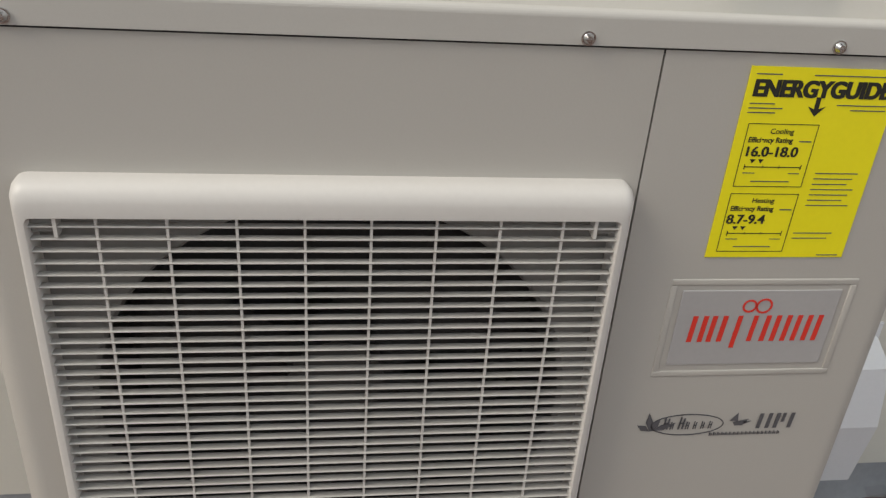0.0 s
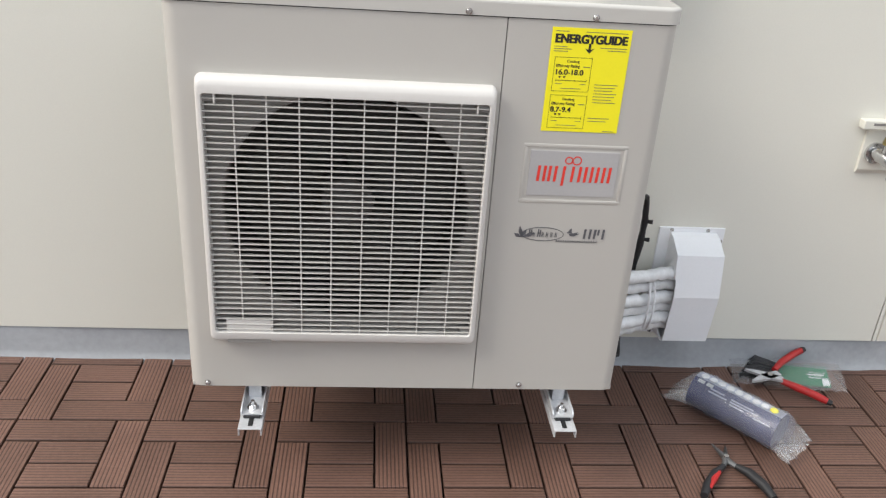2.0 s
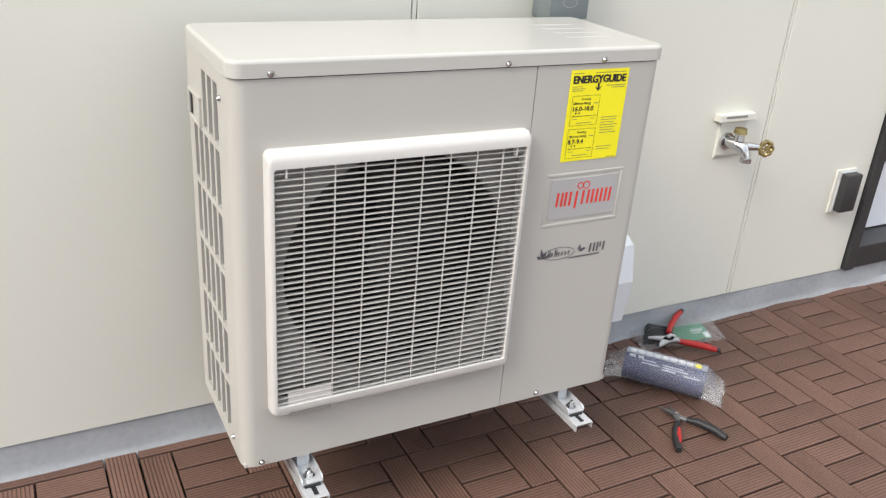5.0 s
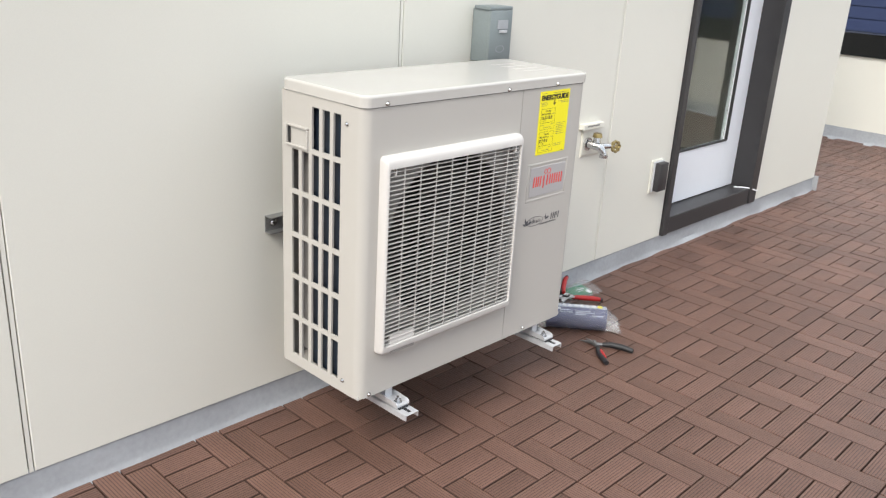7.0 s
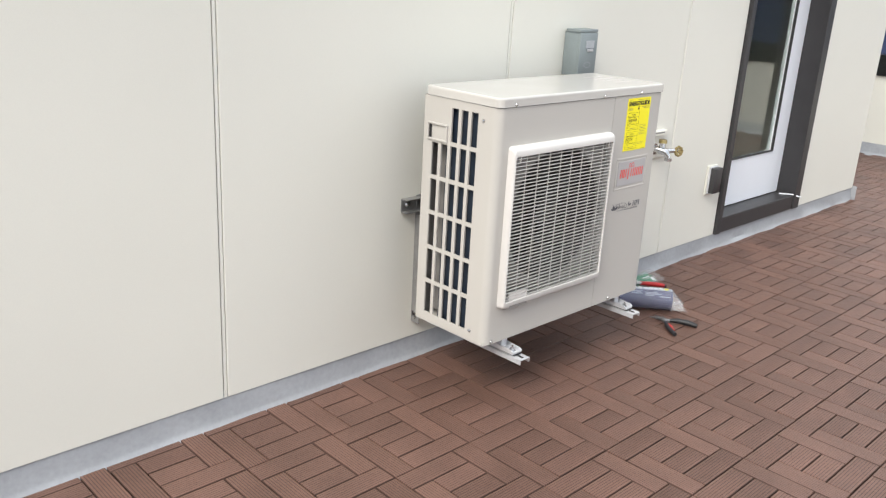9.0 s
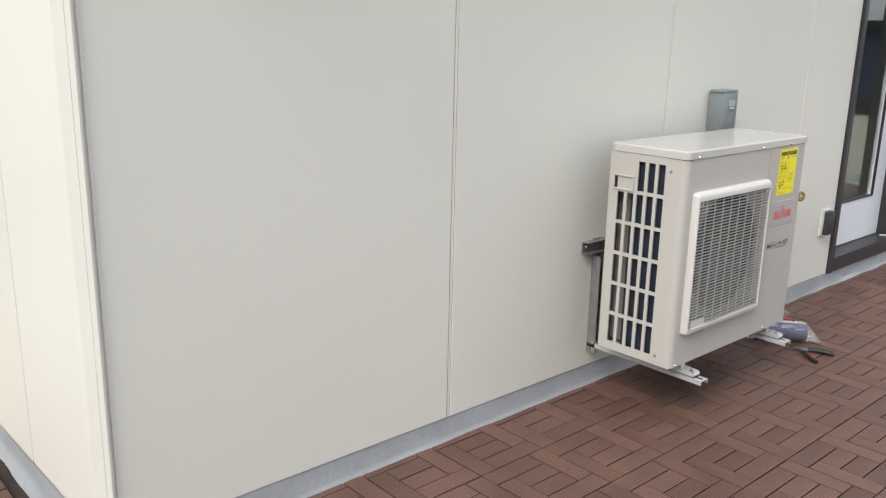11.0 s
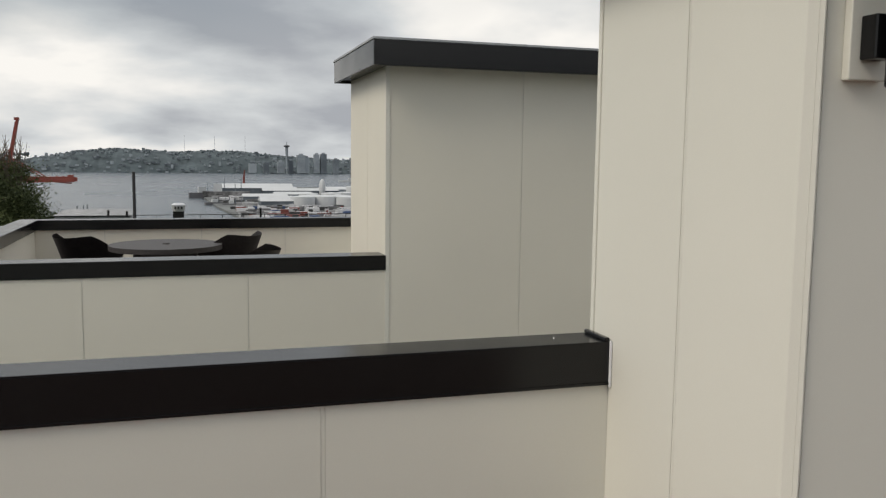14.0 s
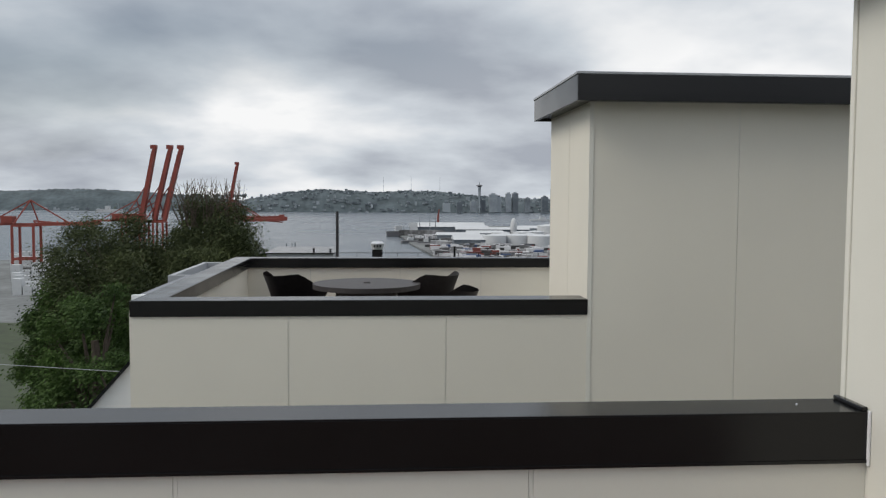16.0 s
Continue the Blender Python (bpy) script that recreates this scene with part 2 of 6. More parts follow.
def glass_material(name, tint, rough=0.02, alpha=None):
    m = bpy.data.materials.new(name)
    m.use_nodes = True
    p = m.node_tree.nodes["Principled BSDF"]
    p.inputs["Base Color"].default_value = (*tint, 1)
    p.inputs["Roughness"].default_value = rough
    p.inputs["Transmission Weight"].default_value = 1.0
    p.inputs["IOR"].default_value = 1.45
    if alpha is not None:
        p.inputs["Alpha"].default_value = alpha
    return m


GLASS = glass_material("door_glass", (0.75, 0.82, 0.80))
FILM = glass_material("clear_plastic_film", (0.95, 0.96, 0.98), 0.14, 0.42)
FILM.node_tree.nodes["Principled BSDF"].inputs["Transmission Weight"].default_value = 0.72


def water_material():
    m = material("grey_bay_water", (0.055, 0.075, 0.095), 0.26, vary=0.12, scale=0.004, grain=0.02, bump=0)
    nt = m.node_tree
    p = nt.nodes["Principled BSDF"]
    n = nt.nodes.new("ShaderNodeTexNoise")
    n.inputs["Scale"].default_value = 0.25
    n.inputs["Detail"].default_value = 6
    c = nt.nodes.new("ShaderNodeTexCoord")
    nt.links.new(c.outputs["Object"], n.inputs["Vector"])
    b = nt.nodes.new("ShaderNodeBump")
    b.inputs["Strength"].default_value, b.inputs["Distance"].default_value = 0.8, 1.0
    nt.links.new(n.outputs["Fac"], b.inputs["Height"])
    nt.links.new(b.outputs[0], p.inputs["Normal"])
    return m


WATER = water_material()


# ---- building helpers ----
PLACE = {}


def thing(name, at, label, category, group="", kind=""):
    """An empty at the base of a thing; its parts are built in world coordinates and parented to it."""
    ob = new(name)
    ob.empty_display_size = 0.05
    ob.location = at
    PLACE[ob] = Matrix.Translation(at)
    return tagged(ob, label, category, group, kind)


def part(name, bm, mat, parent=None, label="", smooth=False):
    me = bpy.data.meshes.new(name)
    bmesh.ops.recalc_face_normals(bm, faces=bm.faces)
    bm.to_mesh(me)
    bm.free()
    me.materials.append(mat)
    if smooth:
        me.polygons.foreach_set("use_smooth", [True] * len(me.polygons))
        me.set_sharp_from_angle(angle=radians(38))
    ob = new(name, me)
    if parent:
        ob.parent = parent
        ob.matrix_parent_inverse = PLACE.get(parent, Matrix()).inverted()
    if label:
        ob["label"] = label
    return ob


def box(bm, x0, x1, y0, y1, z0, z1, bevel=0.0, seg=2, m=None):
    made = bmesh.ops.create_cube(bm, size=1.0)["verts"]
    for v in made:
        v.co = Vector(((x0 + x1) / 2 + v.co.x * (x1 - x0), (y0 + y1) / 2 + v.co.y * (y1 - y0), (z0 + z1) / 2 + v.co.z * (z1 - z0)))
        if m:
            v.co = m @ v.co
    if bevel:
        edges = list({e for v in made for e in v.link_edges})
        bmesh.ops.bevel(bm, geom=edges, offset=bevel, segments=seg, profile=0.5, affect="EDGES")
    return bm


def boxed(x0, x1, y0, y1, z0, z1, bevel=0.0, seg=2, m=None):
    return box(bmesh.new(), x0, x1, y0, y1, z0, z1, bevel, seg, m)


def rod(bm, a, b, r0, r1=None, n=12, caps=True):
    a, b = Vector(a), Vector(b)
    d = b - a
    m = Matrix.Translation((a + b) / 2) @ d.to_track_quat("Z", "Y").to_matrix().to_4x4()
    bmesh.ops.create_cone(bm, cap_ends=caps, segments=n, radius1=r0, radius2=r0 if r1 is None else r1, depth=d.length, matrix=m)
    return bm


def tube(bm, pts, r, n=8):
    """A round pipe along a line of points, with ball joints by overlap; r may change along it."""
    rs = r if isinstance(r, (list, tuple)) else [r] * len(pts)
    rings = []
    for i, p in enumerate(pts):
        p = Vector(p)
        d = (Vector(pts[min(i + 1, len(pts) - 1)]) - Vector(pts[max(i - 1, 0)])).normalized()
        u = d.orthogonal().normalized() if i == 0 else (u - d * u.dot(d)).normalized()
        w = d.cross(u)
        rings.append([bm.verts.new(p + rs[i] * (math.cos(2 * math.pi * k / n) * u + math.sin(2 * math.pi * k / n) * w)) for k in range(n)])
    for a, b in zip(rings, rings[1:]):
        for k in range(n):
            bm.faces.new((a[k], a[(k + 1) % n], b[(k + 1) % n], b[k]))
    bm.faces.new(rings[0][::-1])
    bm.faces.new(rings[-1])
    return bm


def extrude_poly(bm, pts, axis, d0, d1):
    """A prism: pts in the plane across axis ('x': y,z; 'y': x,z; 'z': x,y), from d0 to d1."""
    def put(p, d):
        return {"x": (d, p[0], p[1]), "y": (p[0], d, p[1]), "z": (p[0], p[1], d)}[axis]
    a = [bm.verts.new(put(p, d0)) for p in pts]
    b = [bm.verts.new(put(p, d1)) for p in pts]
    n = len(pts)
    for i in range(n):
        bm.faces.new((a[i], a[(i + 1) % n], b[(i + 1) % n], b[i]))
    bm.faces.new(a[::-1])
    bm.faces.new(b)
    return bm


def single(name, bm, mat, label, category, group="", kind="", smooth=False):
    return tagged(part(name, bm, mat, None, "", smooth), label, category, group, kind)


# ---- structure: roof deck, penthouse, parapets ----
DECK, BASE, WALL, CORNER, END = -0.245, -0.155, 0.47, -1.917, 4.36
TOP = 2.226
PAR_Y0, PAR_Y1, CAP0, CAP1 = 1.590, 1.758, 0.472, 0.655

deck_base = tagged(part("deck_floor", boxed(-7.3, 6.5, -6.0, 1.8, DECK - 0.30, DECK - 0.020), GRID), "roof deck of brown interlocking composite tiles", "floor", "", "structure")

wall = tagged(part("wall_main", boxed(-1.90, 2.38, 0.485, 0.66, DECK, TOP + 0.1), BACK), "cream cement board penthouse wall with vertical joints", "wall", "", "structure")
box_r = bmesh.new()
box(box_r, 3.43, END - 0.012, 0.485, 0.66, DECK, TOP + 0.1)
box(box_r, 2.38, 3.43, 0.485, 0.66, 1.93, TOP + 0.1)
box(box_r, 2.38, 3.43, 0.485, 0.80, DECK, -0.125)
part("wall_backing", box_r, BACK, wall)
JOINTS = [(-1.886, -0.684), (-0.667, 0.5425), (0.5595, 1.799), (1.816, 2.378), (3.432, END)]
for a, b in JOINTS:
    part("panel", boxed(a, b, WALL, 0.4845, BASE, TOP + 0.05, 0.0015, 1), PANEL, wall)
for x in (-0.6755, 0.551, 1.8075):
    part("joint_strip", boxed(x - 0.0052, x + 0.0052, WALL + 0.0018, 0.4845, BASE, TOP + 0.05), TRIM, wall)
part("panel", boxed(2.382, 3.428, WALL, 0.4845, 1.97, TOP + 0.05, 0.0015, 1), PANEL, wall)

ret = tagged(part("wall_return", boxed(-1.90, -1.77, 0.66, 1.74, DECK, TOP + 0.1), BACK), "bright cream cement board side wall of the penthouse", "wall", "", "structure")
for a, b in ((0.506, 1.082), (1.098, 1.732)):
    part("panel", boxed(CORNER, -1.9025, a, b, BASE - 0.044, TOP + 0.05, 0.0015, 1), PANEL, ret)
part("joint_strip", boxed(CORNER + 0.0018, -1.9025, 1.0848, 1.0952, BASE - 0.044, TOP + 0.05), TRIM, ret)
trims = tagged(part("trim_corner", extrude_poly(bmesh.new(), [(-1.8875, 0.4655), (-1.8875, 0.4575), (-1.893, 0.4565), (-1.926, 0.4865), (-1.927, 0.492), (-1.927, 0.504), (-1.905, 0.504), (-1.905, 0.4655)], "z", BASE, TOP + 0.05), TRIM), "cream metal corner trim", "trim", "", "structure")
part("trim_strip", boxed(-1.923, -1.892, 1.734, 1.764, BASE, TOP + 0.05, 0.004), TRIM, trims)
part("trim_strip", boxed(-1.877, -1.8705, 0.4665, 0.4699, BASE, TOP, 0.001, 1), TRIM, trims)
tagged(part("wall_back", boxed(-1.77, END - 0.02, 1.6, 1.74, DECK, TOP + 0.1), PANEL), "cream rear wall of the penthouse", "wall", "", "structure")
wall_end = tagged(part("wall_end", boxed(END - 0.16, END - 0.001, 0.66, 1.6, DECK, TOP + 0.1), PANEL), "cream end wall of the penthouse", "wall", "", "structure")


def roof_slab(name, x0, x1, y0, y1, z0, z1, label):
    r = tagged(part(name, boxed(x0 + 0.03, x1 - 0.03, y0 + 0.03, y1 - 0.03, z0 + 0.05, z1 - 0.012), ROOFG), label, "roof", "", "structure")
    for n, v in (("fascia", (x0, x1, y0, y0 + 0.028)), ("fascia", (x0, x1, y1 - 0.028, y1)), ("fascia", (x0, x0 + 0.028, y0 + 0.029, y1 - 0.029)), ("fascia", (x1 - 0.028, x1, y0 + 0.029, y1 - 0.029))):
        part(n, boxed(*v, z0, z1, 0.004), BLACK, r)
    part("soffit", boxed(x0 + 0.03, x1 - 0.03, y0 + 0.03, y1 - 0.03, z0 + 0.02, z0 + 0.048), BLACK, r)
    part("drip_edge", boxed(x0 - 0.008, x1 + 0.008, y0 - 0.008, y1 + 0.008, z1 - 0.008, z1 + 0.012, 0.003), MEMBRANE, r)
    return r


roof_slab("roof_penthouse", -2.09, END + 0.2, 0.24, 1.98, TOP, TOP + 0.2, "flat penthouse roof with black metal fascia")


def flash_strip(bm, a, b, out, drop_a=0.0, drop_b=0.0):
    """Membrane upstand from deck to panel along a-b, slightly wrinkled; out is the way off the wall; drops lower its upper edge at either end."""
    a, b, out = Vector(a), Vector(b), Vector(out)
    n = max(2, int((b - a).length / 0.06))
    rows = []
    for i in range(n + 1):
        p = a.lerp(b, i / n)
        row = []
        top = BASE - drop_a + (drop_a - drop_b) * i / n
        prof = ((0.001, top + 0.012), (0.004, top - 0.03), (0.006, DECK + 0.02), (0.012, DECK + 0.004), (0.030, DECK - 0.021))
        for j, (o, z) in enumerate(prof):
            w = (0.012 if p.x > 1.2 else 0.005) * noise.noise((p.x * 6, p.y * 6, j * 1.7)) * (1 if 0 < j else 0)
            q = p + out * (o + w)
            row.append(bm.verts.new((q.x, q.y, z + w * 0.4)))
        rows.append(row)
    for r, s in zip(rows, rows[1:]):
        for j in range(len(prof) - 1):
            bm.faces.new((r[j], r[j + 1], s[j + 1], s[j]))


fb = bmesh.new()
flash_strip(fb, (-1.927, 0.476, 0), (END + 0.01, 0.476, 0), (0, -1, 0))
flash_strip(fb, (END + 0.002, 0.44, 0), (END + 0.002, 1.75, 0), (1, 0, 0))
flash_strip(fb, (-1.920, PAR_Y0, 0), (-1.920, 0.44, 0), (-1, 0, 0), 0.037, 0.0)
flash_strip(fb, (-7.2, PAR_Y0, 0), (-1.912, PAR_Y0, 0), (0, -1, 0), 0.037, 0.037)
flash_strip(fb, (6.40, -6, 0), (6.40, 4.5, 0), (-1, 0, 0))
tagged(part("trim_flashing", fb, MEMBRANE, None, "", True), "grey membrane flashing along the foot of the walls", "flashing", "", "structure")


def parapet(name, along, lo, hi, c0, c1, joints, face, label):
    """A low panelled wall with a black metal cap. along: the axis it runs along; c0, c1: its faces; face: which side shows panels."""
    def bx(l0, l1, w0, w1, z0, z1, bev=0.0):
        return boxed(l0, l1, w0, w1, z0, z1, bev) if along == "x" else boxed(w0, w1, l0, l1, z0, z1, bev)
    p = tagged(part(name, bx(lo, hi, c0 + 0.016, c1 - 0.016, DECK - 0.3, CAP0 + 0.1), BACK), label, "parapet", "", "structure")
    cuts = [lo, *joints, hi]
    for a, b in zip(cuts, cuts[1:]):
        for w0, w1 in ((c0, c0 + 0.015), (c1 - 0.015, c1)):
            part("panel", bx(a + 0.009, b - (0.009 if b != hi else -0.0045), w0, w1, BASE - 0.044, CAP0 + 0.03), PANEL, p)
    for a in joints:
        for w0, w1 in ((c0 + 0.002, c0 + 0.0155), (c1 - 0.0155, c1 - 0.002)):
            part("joint_strip", bx(a - 0.0076, a + 0.0076, w0, w1, BASE - 0.044, CAP0 + 0.03), TRIM, p)
    for s, (w0, w1) in ((0, (c0 - 0.014, c0 - 0.003)), (1, (c1 + 0.003, c1 + 0.014))):
        part("cap_face", bx(lo, hi, w0, w1, CAP0, CAP1 - 0.006, 0.002), BLACK, p)
    part("cap", bx(lo, hi, c0 - 0.016, c1 + 0.016, CAP1 - 0.006, CAP1, 0.002), BLACK, p)
    part("cap_hem", bx(lo, hi, c0 - 0.019, c0 - 0.0145, CAP0 - 0.004, CAP0 + 0.008, 0.001), BLACK, p)
    return p


parapet("wall_parapet_north", "x", -7.2, -1.9225, PAR_Y0, PAR_Y1, [-6.80, -5.58, -4.361, -3.139], 0, "low cream parapet wall with a wide black metal cap")
parapet("wall_parapet_east", "y", -6.0, 4.6, 6.40, 6.60, [-4.5, -3.3, -2.1, -0.9, 0.3, 1.5, 2.7, 3.9], 0, "low cream parapet with black cap beyond the door")
parapet("wall_parapet_west", "y", -6.0, PAR_Y0 - 0.02, -7.40, -7.2, [-4.5, -3.3, -2.1, -0.9, 0.3], 1, "low cream parapet on the open side of the deck")
parapet("wall_parapet_south", "x", -7.2, 6.4, -6.2, -6.0, [-4.5, -2, 0.5, 3, 5.2], 1, "low cream parapet closing the deck")
end_clip = bmesh.new()
box(end_clip, -1.9255, -1.9205, PAR_Y0 - 0.03, PAR_Y0 - 0.016, CAP0 - 0.012, CAP1 + 0.004)
single("cap_end_clip", end_clip, WHITEPL, "white sealant bead where the black cap meets the wall", "sealant")
single("cap_upturn", boxed(-1.947, -1.9235, PAR_Y0 - 0.014, PAR_Y0 + 0.180, CAP1 + 0.0005, CAP1 + 0.016, 0.004), BLACK, "black metal upturn at the end of the parapet cap", "flashing")
cap_screw = bmesh.new()
rod(cap_screw, (-2.13, 1.69, CAP1 - 0.001), (-2.13, 1.69, CAP1 + 0.004), 0.005, 0.003, 10)
single("cap_screw", cap_screw, CHROME, "small steel screw in the black parapet cap", "screw")
tagged(part("wall_house_mass", boxed(-7.4, 6.6, -6.2, PAR_Y1, -10.5, DECK - 0.31), WHITEW), "pale townhouse block under the roof deck", "building", "", "structure")

# glazed door in a dark frame
door = tagged(part("door_1", boxed(2.475, 3.345, 0.575, 0.615, -0.06, 1.90), DOORW), "white glazed deck door in a dark bronze frame, shut", "door", "", "structure")
dm = bmesh.new()
for v in ((2.431, 2.595, -0.06, 1.90), (3.18, 3.345, -0.06, 1.90), (2.596, 3.179, -0.06, 0.215), (2.596, 3.179, 1.74, 1.90)):
    box(dm, v[0], v[1], 0.575, 0.615, v[2], v[3])
me = bpy.data.meshes.new("door_leaf")
dm.to_mesh(me)
dm.free()
me.materials.append(DOORW)
door.data = me
gs = bmesh.new()
for v in ((2.592, 2.602, 0.215, 1.74), (3.173, 3.183, 0.215, 1.74), (2.602, 3.173, 0.215, 0.225), (2.602, 3.173, 1.73, 1.74)):
    box(gs, v[0], v[1], 0.568, 0.585, v[2], v[3], 0.003)
part("glazing_bead", gs, FRAME, door)
pane = part("pane", boxed(2.60, 3.175, 0.592, 0.598, 0.22, 1.735), GLASS, door)
pane.visible_shadow = False
for v in ((2.384, 2.428, 0.452, 0.62, -0.155, 1.965), (3.348, 3.428, 0.452, 0.62, -0.155, 1.965), (2.429, 3.347, 0.452, 0.62, 1.905, 1.965)):
    part("door_frame", boxed(*v, 0.003), FRAME, door)
part("threshold", boxed(2.429, 3.347, 0.460, 0.62, -0.155, -0.066, 0.004), FRAME, door)
wire = bmesh.new()
tube(wire, [(3.29, 0.53, -0.062), (3.32, 0.50, -0.061), (3.345, 0.465, -0.062), (3.39, 0.446, -0.078), (3.425, 0.446, -0.085)], 0.004, 6)
single("sealant_line", wire, WHITEPL, "thin white cord lying on the door threshold", "cord", smooth=True)
rm = bmesh.new()
box(rm, 1.6, END - 0.2, 1.55, 1.58, DECK, TOP)
box(rm, 1.55, 1.59, 0.67, 1.55, DECK, TOP)
tagged(part("wall_stair_hall", rm, PANEL), "pale inner wall of the stair hall behind the door", "wall", "", "structure")
tagged(part("floor_stair_hall", boxed(1.6, END - 0.2, 0.67, 1.55, DECK, -0.10), SHROUD), "dim floor of the stair hall", "floor", "", "structure")


# ---- heat pump unit on wall brackets ----
UNIT_AT = (0.45, 0.165, 0.0)
unit = thing("heat_pump_unit", UNIT_AT, "beige outdoor heat pump unit hung on steel wall brackets", "heat pump")
UW, UD, UH, SEAM = 0.90, 0.33, 0.817, 0.786
FX, FZ, FR = 0.319, 0.408, 0.234
SPLIT = 0.5915


def hole_panel(x0, x1, z0, z1, cx, cz, r, y, n=64):
    """A flat panel with a round hole and a bell mouth that runs inwards."""
    bm = bmesh.new()
    inner, lip, outer = [], [], []
    for k in range(n):
        a = 2 * math.pi * k / n
        c, s = math.cos(a), math.sin(a)
        f = min((x1 - cx) / c if c > 1e-6 else 1e9, (x0 - cx) / c if c < -1e-6 else 1e9, (z1 - cz) / s if s > 1e-6 else 1e9, (z0 - cz) / s if s < -1e-6 else 1e9)
        outer.append(bm.verts.new((cx + f * c, y, cz + f * s)))
        inner.append(bm.verts.new((cx + r * c, y, cz + r * s)))
        lip.append(bm.verts.new((cx + (r - 0.004) * c, y + 0.008, cz + (r - 0.004) * s)))
    for ring_a, ring_b in ((outer, inner), (inner, lip)):
        for k in range(n):
            bm.faces.new((ring_a[k], ring_a[(k + 1) % n], ring_b[(k + 1) % n], ring_b[k]))
    # square off the corners that the spokes cut
    for qx, qz in ((x0, z0), (x1, z0), (x1, z1), (x0, z1)):
        q = bm.verts.new((qx, y, qz))
        near = sorted(outer, key=lambda v: (v.co - q.co).length)
        side_a = [v for v in near if abs(v.co.x - qx) < 1e-5][0]
        side_b = [v for v in near if abs(v.co.z - qz) < 1e-5 and v is not side_a][0]
        if side_a.co != q.co and side_b.co != q.co:
            bm.faces.new((q, side_a, side_b))
    return bm


def arc_wrap(bm, pts, z0, z1):
    """A vertical sheet along a plan line."""
    a = [bm.verts.new((x, y, z0)) for x, y in pts]
    b = [bm.verts.new((x, y, z1)) for x, y in pts]
    for i in range(len(pts) - 1):
        bm.faces.new((a[i], a[i + 1], b[i + 1], b[i]))
    return bm


def corner_arc(cx, cy, r, a0, a1, n=8):
    return [(cx + r * math.cos(radians(a0 + (a1 - a0) * i / n)), cy + r * math.sin(radians(a0 + (a1 - a0) * i / n))) for i in range(n + 1)]


R = 0.028
GX0, GX1, GZ0, GZ1 = 0.0525, 0.583, 0.129, 0.666
OX0, OX1, OZ0, OZ1 = GX0 + 0.006, GX1 - 0.006, GZ0 + 0.006, GZ1 - 0.006      # opening behind the grille frame
front = bmesh.new()
arc_wrap(front, [(0, 0.075), *corner_arc(R, R, R, 180, 270), (OX0, 0)], 0.004, SEAM - 0.0008)
arc_wrap(front, [(OX1, 0), (SPLIT - 0.001, 0), (SPLIT - 0.001, 0.012)], 0.004, SEAM - 0.0008)
arc_wrap(front, [(OX0, 0), (OX1, 0)], 0.004, OZ0)
arc_wrap(front, [(OX0, 0), (OX1, 0)], OZ1, SEAM - 0.0008)
bmesh.ops.remove_doubles(front, verts=front.verts, dist=0.0004)
part("front_panel", front, UNITM, unit, smooth=True)
# the shroud's grey holds the shade behind the grille; the plate is paler
part("fan_shroud", hole_panel(OX0, OX1, OZ0, OZ1, FX, FZ, FR, 0.0005), SHROUD, unit, "shroud with a round fan opening, toned grey for the shade behind the grille", True)
bell = bmesh.new()
rod(bell, (FX, 0.006, FZ), (FX, 0.155, FZ), FR - 0.002, FR - 0.002, 64, False)
part("bell_mouth", bell, FANM, unit, "dark fan bell mouth", True)
serv = bmesh.new()
arc_wrap(serv, [(SPLIT + 0.001, 0.012), (SPLIT + 0.001, 0), (UW - R, 0), *corner_arc(UW - R, R, R, -90, 0)[1:], (UW, UD - 0.02)], 0.004, SEAM - 0.0008)
part("service_panel", serv, UNITM, unit, smooth=True)
part("seam_gap", boxed(SPLIT - 0.004, SPLIT + 0.004, 0.004, 0.011, 0.004, SEAM), SHROUD, unit)
part("base_pan", boxed(0.004, UW - 0.004, 0.006, UD - 0.004, 0.0, 0.012, 0.003), UNITM, unit)
part("back_panel", boxed(0.01, UW - 0.004, UD - 0.012, UD - 0.002, 0.012, SEAM), SHROUD, unit)

# left side: moulded grid over the coil; columns run from front to back
side = bmesh.new()
CY = [0.087, 0.130, 0.173, 0.216, 0.259]        # front edges of the slots
SW = 0.0295
ROWZ = [(0.6495 - 0.1225 * k, 0.759 - 0.1225 * k) for k in range(6)]
ys = sorted({0.075, UD, *CY, *[c + SW for c in CY]})
zs = sorted({0.004, SEAM, *[z for r in ROWZ for z in r]})


def slot(y, z):
    for i, c in enumerate(CY):
        if c <= y <= c + SW:
            for k, (a, b) in enumerate(ROWZ):
                if a <= z <= b:
                    return not (k == 0 and i >= 3)
    return False


HY0, HY1, HZ0, HZ1 = 0.216, 0.310, 0.643, 0.702
for y0, y1 in zip(ys, ys[1:]):
    for z0, z1 in zip(zs, zs[1:]):
        if y1 - y0 < 1e-5 or z1 - z0 < 1e-5 or slot((y0 + y1) / 2, (z0 + z1) / 2):
            continue
        box(side, 0, 0.006, y0, y1, z0, z1)
bmesh.ops.remove_doubles(side, verts=side.verts, dist=0.0003)
dup = [f for f in side.faces if all(any(g is not f and set(g.verts) == set(f.verts) for g in f.verts[0].link_faces) for _ in (0,))]
bmesh.ops.delete(side, geom=dup, context="FACES_ONLY")
part("side_grid", side, UNITM, unit, "moulded beige side grid over the coil")
part("coil", boxed(0.018, 0.030, 0.078, 0.238, 0.03, SEAM - 0.01), COIL, unit, "blue-black finned coil behind the side grid")
part("inner_plate", boxed(0.055, 0.06, 0.24, UD - 0.014, 0.03, SEAM - 0.01), SHROUD, unit)
hd = bmesh.new()
